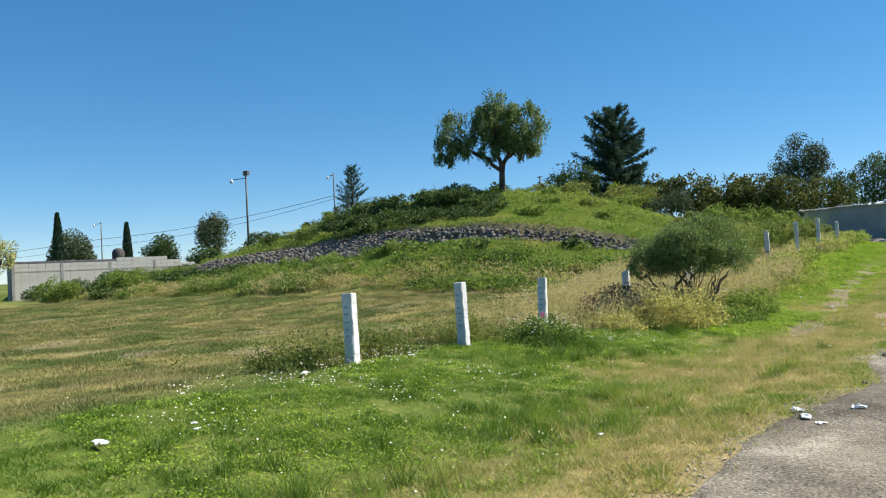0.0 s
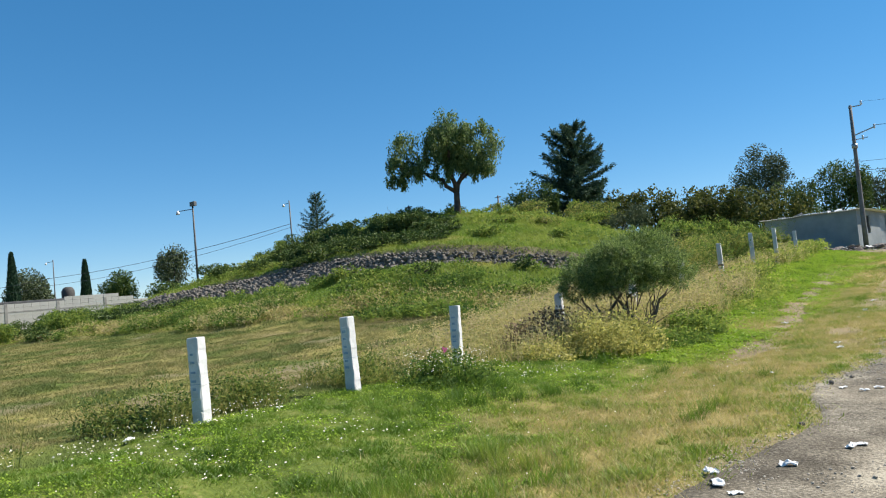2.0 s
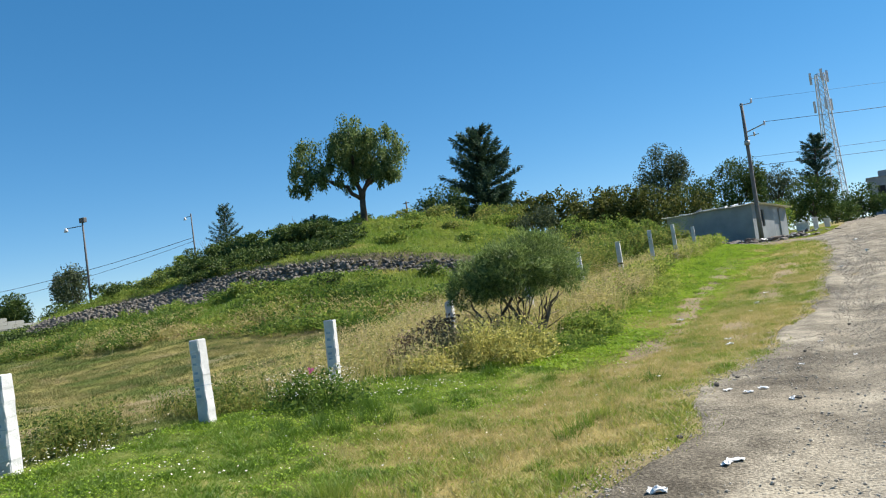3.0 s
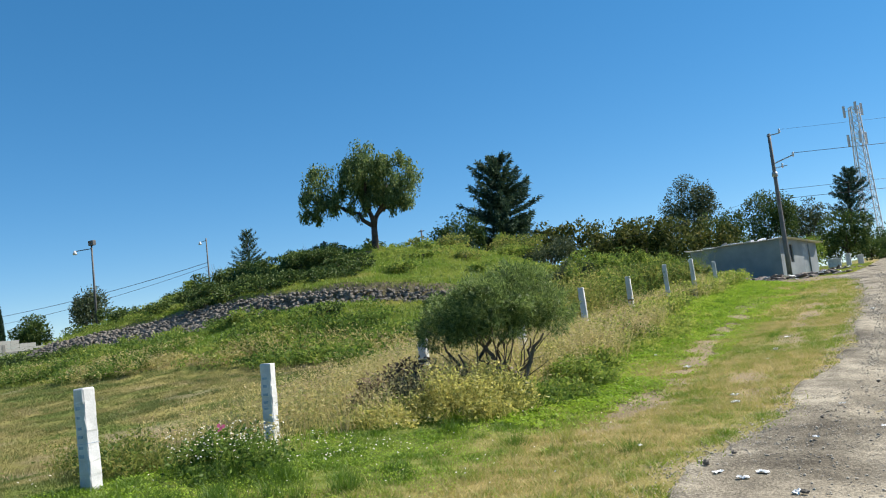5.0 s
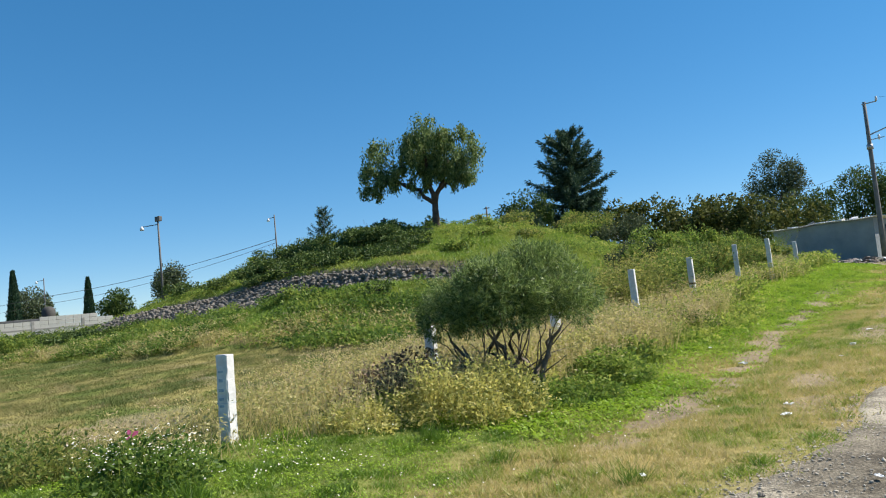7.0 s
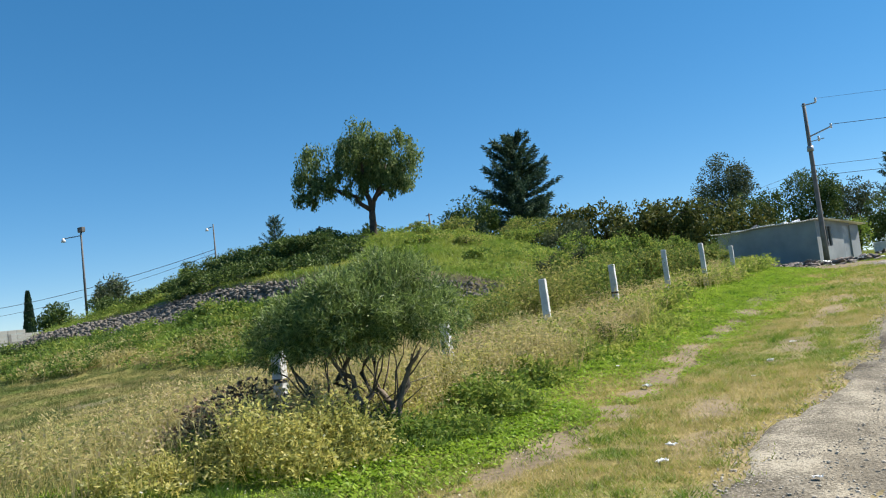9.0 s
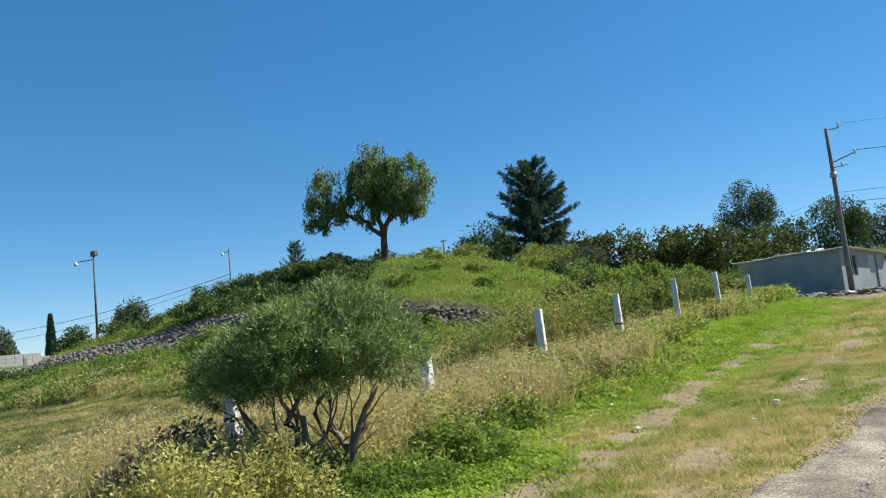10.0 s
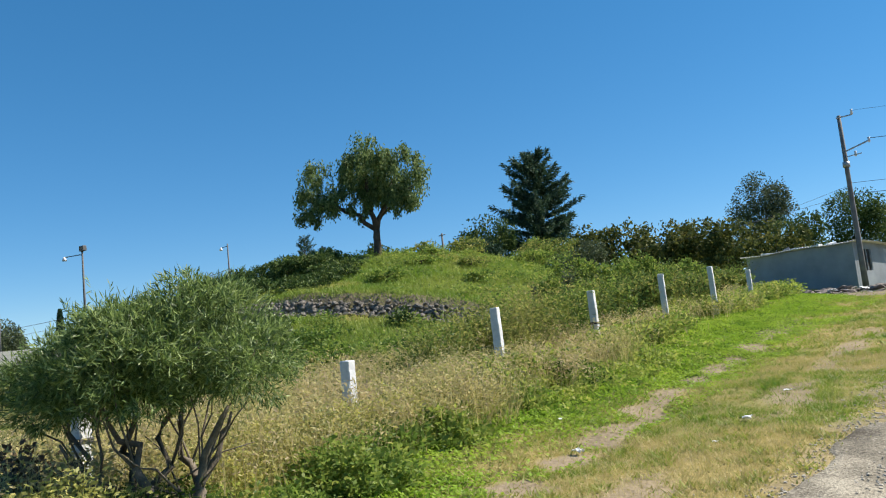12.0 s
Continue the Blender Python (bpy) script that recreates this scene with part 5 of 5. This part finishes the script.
weed_clump(-6.8, 9.7, 0.42, 0.46, 36, 0.045, M_FENCEWEED, "leggy olive weeds near a painted post", 0.35, 0.2)
weed_clump(-6.3, 14.2, 0.5, 0.62, 40, 0.07, M_DEAD, "brown dead bush at a chipped post", 0.2, 0.15)
weed_clump(-6.85, 14.1, 0.4, 0.46, 36, 0.07, M_DEAD, "brown withered bush among dry weeds", 0.3, 0.15)

# shrubs on the mound, the slope and the far side of the pasture
# dark crowns massed left of the pepper tree stand in for the bank's shade
SLOPE_SHRUBS = ((-27.6, 36.6, 2.4, 1.0, M_BROAD), (-26.0, 37.2, 2.0, 0.9, M_BROAD), (-31.0, 36.2, 2.8, 1.2, M_BROAD), (-34.2, 36.4, 2.8, 1.2, M_BROAD), (-36.0, 36.0, 2.6, 1.1, M_BROAD), (-25.0, 36.2, 1.8, 0.8, M_BROAD), (-29.0, 37.4, 2.4, 1.0, M_BROAD), (-33.0, 37.8, 2.6, 1.1, M_BROAD), (-56.5, 33.6, 4.4, 1.27, M_BROAD), (-57.6, 36.4, 4.2, 1.35, M_WEED), (-55.4, 38.0, 4.0, 1.27, M_BROAD), (-54.0, 34.0, 4.0, 1.05, M_BROAD), (-56.0, 30.4, 3.6, 0.9, M_WEED), (-52.6, 31.0, 3.6, 0.98, M_BROAD), (-51.4, 35.0, 3.4, 0.98, M_WEED), (-45.0, 26.0, 3.25, 1.36, M_BROAD), (-41.4, 24.6, 3.25, 1.53, M_WEED), (-49.6, 26.6, 3.25, 1.36, M_BROAD), (-50.6, 28.8, 3.25, 1.02, M_WEED), (-46.0, 24.0, 2.75, 1.19, M_BROAD), (-47.6, 29.6, 3.0, 1.19, M_WEED), (-38.2, 27.4, 2.2, 0.8, M_BROAD), (-52.0, 24.8, 2.75, 1.02, M_BROAD), (-23.2, 33.2, 2.2, 0.8, M_BROAD), (-24.6, 32.6, 2.42, 0.84, M_BROAD), (-24.4, 34.3, 2.6, 1.0, M_BROAD), (-26.6, 33.4, 2.86, 1.05, M_BROAD), (-28.6, 33.6, 2.86, 1.05, M_BROAD), (-26.0, 36.4, 2.86, 1.05, M_BROAD), (-28.4, 35.4, 3.08, 1.16, M_BROAD), (-30.2, 33.2, 2.64, 0.95, M_BROAD), (-32.0, 33.0, 2.64, 0.84, M_BROAD), (-27.0, 38.6, 2.2, 0.95, M_WEED), (-21.0, 38.6, 1.8, 0.5, M_WEED), (-19.2, 40.0, 2.0, 0.6, M_FENCEWEED), (-17.4, 37.6, 1.6, 0.5, M_WEED), (-22.2, 44.0, 2.6, 0.9, M_FENCEWEED), (-19.4, 45.6, 2.6, 0.9, M_WEED), (-34.4, 27.6, 1.8, 0.7, M_WEED), (-26.0, 28.8, 1.6, 0.6, M_BROAD), (-21.4, 27.2, 1.5, 0.55, M_WEED), (-17.2, 26.8, 1.4, 0.5, M_WEED), (-38.0, 24.6, 2.0, 0.7, M_WEED), (-24.4, 35.6, 2.2, 0.7, M_BROAD), (-25.6, 33.2, 2.42, 0.73, M_BROAD), (-23.4, 34.8, 1.8, 0.6, M_BROAD), (-28.2, 32.9, 2.64, 0.73, M_BROAD), (-30.6, 32.8, 2.42, 0.73, M_BROAD), (-26.6, 35.4, 2.64, 0.84, M_BROAD), (-25.6, 34.4, 2.64, 0.84, M_BROAD), (-27.4, 34.2, 2.86, 0.95, M_BROAD), (-29.4, 34.0, 2.86, 0.95, M_BROAD), (-31.2, 34.2, 2.64, 0.95, M_BROAD), (-26.4, 38.2, 2.42, 0.95, M_BROAD), (-33.4, 34.8, 2.64, 0.84, M_BROAD), (-24.0, 33.6, 1.8, 0.6, M_BROAD), (-27.0, 36.2, 3.74, 1.16, M_BROAD), (-29.6, 36.0, 3.52, 1.21, M_BROAD), (-32.2, 36.6, 3.3, 1.16, M_BROAD), (-30.6, 39.4, 2.64, 0.95, M_WEED), (-33.6, 39.6, 2.42, 0.95, M_BROAD), (-28.2, 39.6, 1.98, 0.89, M_BROAD),
                (-35.0, 38.4, 2.42, 0.84, M_WEED), (-38.0, 38.8, 2.4, 0.9, M_WEED), (-41.0, 39.4, 2.4, 0.9, M_BROAD), (-44.6, 39.8, 2.6, 1.0, M_BROAD), (-22.4, 41.2, 1.8, 0.6, M_WEED), (-20.0, 34.9, 1.9, 0.7, M_WEED), (-26.4, 41.8, 1.6, 0.8, M_BROAD), (-23.6, 42.2, 1.4, 0.7, M_FENCEWEED),
                (-36.0, 28.2, 2.4, 0.9, M_BROAD), (-31.4, 28.4, 1.8, 0.7, M_WEED), (-28.0, 27.6, 1.6, 0.6, M_WEED), (-23.6, 28.4, 1.8, 0.7, M_WEED), (-19.0, 28.0, 1.5, 0.6, M_BROAD), (-15.6, 30.6, 1.3, 0.65, M_BROAD), (-39.8, 26.6, 3.0, 1.0, M_BROAD), (-43.0, 25.4, 3.25, 1.36, M_BROAD),
                (-40.2, 22.8, 1.9, 0.7, M_BROAD), (-44.6, 22.4, 3.0, 1.53, M_WEED), (-46.8, 27.8, 3.25, 1.02, M_BROAD), (-48.2, 24.6, 3.0, 1.02, M_WEED), (-11.6, 39.4, 2.6, 1.1, M_WEED), (-11.4, 43.2, 2.8, 1.2, M_BROAD), (-9.8, 45.6, 2.6, 1.0, M_WEED), (-13.6, 44.2, 2.6, 1.2, M_WEED),
                (-30.0, 31.6, 2.2, 0.7, M_BROAD), (-28.0, 31.8, 2.2, 0.6, M_BROAD), (-26.0, 31.9, 2.0, 0.6, M_BROAD), (-32.4, 31.4, 2.2, 0.7, M_BROAD), (-34.4, 33.0, 2.64, 0.73, M_BROAD), (-24.4, 31.9, 1.6, 0.5, M_BROAD), (-35.6, 31.0, 2.2, 0.6, M_BROAD), (-37.4, 33.0, 2.4, 0.8, M_BROAD), (-40.0, 34.0, 2.4, 0.9, M_BROAD), (-22.4, 33.6, 1.8, 0.7, M_BROAD), (-22.6, 32.4, 1.6, 0.5, M_BROAD), (-22.2, 35.0, 1.6, 0.6, M_BROAD), (-23.6, 36.3, 1.8, 0.6, M_BROAD), (-21.5, 32.4, 1.2, 0.4, M_BROAD), (-24.4, 37.4, 1.6, 0.45, M_BROAD))
for i, (x, y, w, h, m) in enumerate(SLOPE_SHRUBS):
    label = {"broad_leaves": "dark green low shrub on the grassy slope, some standing in for shade", "green_weeds": "bright green leafy low shrub on the slope"}.get(m.name, "yellow-green low shrub on the mound")
    tagged(crowned("low_shrub", x, y, heap(w, w * 0.8, h, 6, 200 + i), m, label, "shrub", leaf=0.13, per=210, trunk=0.035, seed=300 + i, slender=0.5, clumps=26), group="low shrubs on the slope")


# rounded leafy shrubs behind the farther posts
FENCE_SHRUBS = ((-7.7, 23.8, 1.3, 0.95, M_FENCEWEED), (-7.5, 26.4, 1.9, 1.5, M_WEED), (-8.9, 25.6, 1.5, 0.8, M_FENCEWEED), (-7.4, 28.2, 1.5, 1.5, M_WEED), (-8.8, 29.4, 2.3, 2.0, M_WEED), (-7.3, 30.6, 1.5, 1.5, M_FENCEWEED), (-8.4, 32.4, 2.2, 2.0, M_WEED),
                (-7.2, 33.8, 1.6, 1.4, M_FENCEWEED), (-8.2, 35.6, 2.0, 1.7, M_WEED), (-7.1, 37.4, 1.6, 1.2, M_FENCEWEED), (-10.6, 32.6, 2.2, 1.5, M_GREYLEAF), (-10.4, 36.2, 2.4, 1.6, M_WEED), (-12.6, 37.4, 2.2, 1.2, M_FENCEWEED))
for i, (x, y, w, h, m) in enumerate(FENCE_SHRUBS):
    tagged(crowned("fence_shrub", x, y, heap(w, w * 0.9, h, 7, 500 + i), m, "rounded green shrub growing behind the fence posts", "shrub", leaf=0.085, per=300, trunk=0.03, seed=520 + i, slender=0.5, clumps=24, spread=0.14), group="shrubs behind the fence")


# ---- daisies ----
def daisies(n, x0, x1, y0, y1, keep, lift, name="daisies"):
    x, y = sow(n, x0, x1, y0, y1, keep)
    k = len(x)
    z = land(x, y) + lift * (0.5 + 0.8 * rng.random(k))
    nrm = unit(np.stack([rng.normal(size=k) * 0.35 + 0.3, rng.normal(size=k) * 0.35 - 0.2, np.ones(k)], 1))
    u = unit(np.cross(nrm, [[1.0, 0.2, 0]]))
    w = np.cross(nrm, u)
    r = (0.005 + 0.006 * rng.random(k))[:, None]
    c = np.stack([x, y, z], 1)
    ring = lambda f, up: np.stack([c + nrm * up + (u * math.cos(a) + w * math.sin(a)) * r * f * (1.0 if j % 2 else 0.8) for j, a in enumerate(np.linspace(0, 6.283, 9)[:-1])], 1)
    tagged(new(name, raw_mesh(name, ring(1.0, 0.0), 8, M_PETAL, rng.random(k))), "small white daisies scattered in the grass", "flowers", kind="stuff")
    tagged(new("daisy_hearts", raw_mesh("daisy_hearts", ring(0.35, 0.003), 8, M_EYE, rng.random(k))), "yellow hearts of the small daisies", "flowers", kind="stuff")


daisies(2700, -7.0, -3.9, 3.5, 11.5, lambda x, y: step(0.46, 0.66, fbm(x, y, 0.8, 101)) * step(-3.9, -5.4, x), 0.11)
daisies(420, -6.2, -5.1, 9.4, 10.6, lambda x, y: step(0.62, 0.5, np.hypot(x + 5.62, y - 9.95)), 0.32, "clump_daisies")
daisies(500, -5.5, -2.5, 3.0, 15.0, lambda x, y: 0.5 + 0 * x, 0.08, "stray_daisies")
pk = np.stack([-5.55 + rng.normal(size=6) * 0.04, 9.85 + rng.normal(size=6) * 0.04, float(land(-5.55, 9.85)) + 0.4 + rng.normal(size=6) * 0.02], 1)
pink = tagged(new("pink_flower"), "single pink flower among the daisies", "flower")
leaves("petals", pk, unit(rng.normal(size=(6, 3)) + [0, 0, 0.8]), 0.05, 0.04, rng.random(6), M_PINK, pink)["kind"] = "stuff"


# ---- litter and stones ----
def crumpled(seed):
    r = random.Random(seed)
    bm = bmesh.new()
    bmesh.ops.create_grid(bm, x_segments=6, y_segments=5, size=0.5)
    for v in bm.verts:
        v.co.z = 0.10 * noise.noise(v.co * 3 + Vector((seed, 0, 0))) + 0.06 * r.uniform(0, 1) + 0.10 * abs(math.sin(v.co.x * 4 + seed))
        v.co.x += r.uniform(-0.05, 0.05)
        v.co.y = v.co.y * 0.65 + r.uniform(-0.05, 0.05)
    ext = bmesh.ops.extrude_face_region(bm, geom=list(bm.faces))
    for v in ext["geom"]:
        if isinstance(v, bmesh.types.BMVert):
            v.co.z += 0.035
    bmesh.ops.recalc_face_normals(bm, faces=list(bm.faces))
    me = bpy.data.meshes.new("litter")
    bm.to_mesh(me)
    bm.free()
    me.materials.append(M_LITTER)
    return me


CRUMPLED = [crumpled(s) for s in range(6)]
LITTER = ((-5.52, 3.16, 0.24), (-5.32, 3.85, 0.11), (-5.5, 3.95, 0.09), (-6.6, 4.6, 0.12), (-2.76, 5.75, 0.1), (-1.2, 7.55, 0.2), (-1.5, 6.95, 0.22), (-1.36, 6.8, 0.16), (-1.63, 7.24, 0.18), (-0.9, 8.15, 0.16), (-0.86, 8.25, 0.2), (-6.5, 6.1, 0.18), (-6.3, 7.75, 0.13),
          (-0.97, 10.9, 0.18), (-0.67, 10.3, 0.14), (-1.08, 10.7, 0.16), (-0.72, 12.3, 0.13), (-1.8, 14.5, 0.17), (-1.91, 15.1, 0.19), (-0.2, 12.8, 0.12), (-0.62, 14.2, 0.12), (-2.19, 11.84, 0.11), (-1.3, 10.9, 0.15), (-3.31, 18.5, 0.22), (-2.06, 20.2, 0.25), (-2.08, 22.2, 0.2),
          (-5.0, 24.5, 0.2), (-6.4, 30.0, 0.25), (-2.04, 19.0, 0.1), (0.1, 31.5, 0.3), (-0.6, 27.0, 0.22), (0.6, 24.0, 0.2), (0.9, 17.5, 0.15), (1.4, 29.5, 0.25), (-1.2, 34.5, 0.3), (-0.2, 37.0, 0.3), (-4.2, 19.8, 0.12), (0.4, 21.0, 0.16), (-12.2, 25.6, 0.2))
for i, (x, y, s) in enumerate(LITTER):
    ob = new("litter", CRUMPLED[i % 6])
    s *= 0.5
    ob.matrix_basis = Matrix.LocRotScale((x, y, float(land(x, y)) + (0.015 if x > -1.7 else 0.03)), Euler((0, 0, i * 1.9)), (s * 1.1, s, s * (1.7, 1.2, 2.0)[i % 3]))
    tagged(ob, "crumpled scrap of white plastic lying on the ground", "litter", "scattered litter")


def pebbles():
    shapes = [(np.array([v.co for v in me.vertices]), np.array([tuple(p.vertices) for p in me.polygons])) for me in STONES]
    n = 17000
    y = 3 + 40 * rng.random(n) ** 1.3
    edge = np.arange(n) % 3 == 0
    x = road_edge(y) + np.where(edge, 0.12 + rng.normal(size=n) * 0.28, -0.15 + np.abs(rng.normal(size=n)) * 1.6)
    size = 0.007 + np.where(edge, 0.017, 0.02) * rng.random(n) ** 4 + 0.0005 * y
    vs, fs = [], []
    for i in range(n):
        v, f = shapes[i % 8]
        c, s = math.cos(i * 2.4), math.sin(i * 2.4)
        w = v * size[i]
        w = np.stack([w[:, 0] * c - w[:, 1] * s, w[:, 0] * s + w[:, 1] * c, w[:, 2]], 1) + [x[i], y[i], float(land(x[i], y[i])) + 0.006]
        vs.append(w)
        fs.append(f + i * 12)
    me = grid_mesh("road_pebbles", np.concatenate(vs), np.concatenate(fs), M_PEBBLE, smooth=False)
    tagged(new("road_pebbles", me), "loose grey pebbles along the gravel road", "pebbles", kind="stuff")


M_PEBBLE = surface("grey_pebbles", (0.24, 0.215, 0.175), (0.52, 0.465, 0.38), 3.0, 0.9, 0.4, 40)
pebbles()
for i, (x, y, s) in enumerate(((-0.62, 10.3, 0.09), (-0.75, 13.3, 0.08), (-1.35, 8.9, 0.10), (-0.3, 15.8, 0.1), (0.3, 12.2, 0.08), (-1.45, 11.2, 0.11), (-1.3, 11.6, 0.09), (-1.55, 7.0, 0.1))):
    ob = new("road_stone", STONES[i % 8])
    ob.matrix_basis = Matrix.LocRotScale((x, y, float(land(x, y)) + 0.03), Euler((0.2, 0.1, i)), (s * 0.6,) * 3)
    tagged(ob, "loose dark stone lying on the gravel", "stone", "loose road stones")


def rock_outcrop(x, y, n):
    r = random.Random(9)
    z = float(land(x, y))
    ob = thing("rock_outcrop", (x, y, z), "band of dark rocks showing below the mound's crest", "rocks")
    for i in range(n):
        px, py, s = r.uniform(-2.2, 1.4), r.gauss(0, 0.25), r.uniform(0.18, 0.5)
        pc = new("rock", STONES[i % 8])
        pc.parent = ob
        pc.matrix_basis = Matrix.LocRotScale((px, py + px * 0.1, float(land(x + px, y + py)) - z + s * 0.15), Euler((r.random(), r.random(), r.random() * 6)), (s, s, s * 0.8))


rock_outcrop(-26.2, 39.2, 42)


def dead_twigs(x, y, high, label):
    ob = thing("dead_twigs", (x, y, float(land(x, y))), label, "dead shrub")
    r = random.Random(int(y * 10))
    for k in range(7):
        bm = bmesh.new()
        end = Vector((r.uniform(-0.7, 0.7), r.uniform(-0.4, 0.4), high * r.uniform(0.7, 1.1)))
        tube(bm, bent((0, 0, 0), end, 0.12, 5, k), [0.02, 0.017, 0.014, 0.01, 0.008, 0.005], 5)
        part("twig", bm, M_STEM, ob)


dead_twigs(-36.6, 39.0, 1.5, "bare leaning twigs on the mound's shoulder")
dead_twigs(-30.4, 40.6, 1.0, "spiky dry stalks on the mound's crest")


def rubbish_pile(x, y, wide, deep, n, label, mats, seed):
    r = random.Random(seed)
    z = float(land(x, y))
    ob = thing("rubbish_pile", (x, y, z), label, "rubbish pile")
    for i in range(n):
        u, v = r.gauss(0, 0.33), r.gauss(0, 0.33)
        px, py = u * wide, v * deep
        gz = float(land(x + px, y + py)) - z
        lift = max(0.0, 0.22 * (1 - (u * u + v * v) * 3)) * r.random()
        kind = r.random()
        s = r.uniform(0.15, 0.55)
        m = Matrix.LocRotScale((px, py, gz + lift), Euler((r.uniform(-0.4, 0.4), r.uniform(-0.4, 0.4), r.uniform(0, 6.3))), (s * 1.6, s * 0.8, s * 0.5) if kind < 0.75 else (s * 0.6,) * 3)
        src = STONES[i % 8] if kind < 0.75 else CRUMPLED[i % 6]
        pc = new("debris" if kind < 0.75 else "scrap", src if kind >= 0.75 else mats[i % len(mats)])
        pc.parent, pc.matrix_basis = ob, m


DEBRIS = []
for me in STONES:
    d = me.copy()
    d.materials.clear()
    d.materials.append(M_DEBRIS)
    DEBRIS.append(d)
rubbish_pile(-5.6, 45.4, 3.4, 1.6, 110, "low heap of dark rubbish with white scraps", DEBRIS, 3)
rubbish_pile(-3.4, 46.2, 2.6, 1.2, 60, "strewn dark rubbish beside the power pole", DEBRIS, 6)
rubbish_pile(-7.4, 43.4, 1.0, 0.6, 14, "small heap of grey rubble with a pale sack", STONES, 4)
rubbish_pile(-3.0, 57.6, 1.6, 1.4, 60, "heap of dark stones beside the hut", STONES, 5)


def white_block(x, y, w, h):
    ob = thing("gate_pillar", (x, y, float(land(x, y)) - 0.1), "whitewashed masonry pillar by the road", "pillar", "roadside pillars")
    bm = bmesh.new()
    box(bm, (-w / 2, -0.2, 0), (w / 2, 0.2, h), 0.02)
    part("shaft", bm, M_POST, ob)
    bm = bmesh.new()
    box(bm, (-w / 2 - 0.05, -0.25, h), (w / 2 + 0.05, 0.25, h + 0.08), 0.015)
    part("cap", bm, M_POST, ob)


for x, y, w, h in ((-3.9, 68.6, 0.9, 0.75), (-3.0, 69.4, 0.35, 1.0), (-2.3, 72.0, 0.4, 0.8)):
    white_block(x, y, w, h)
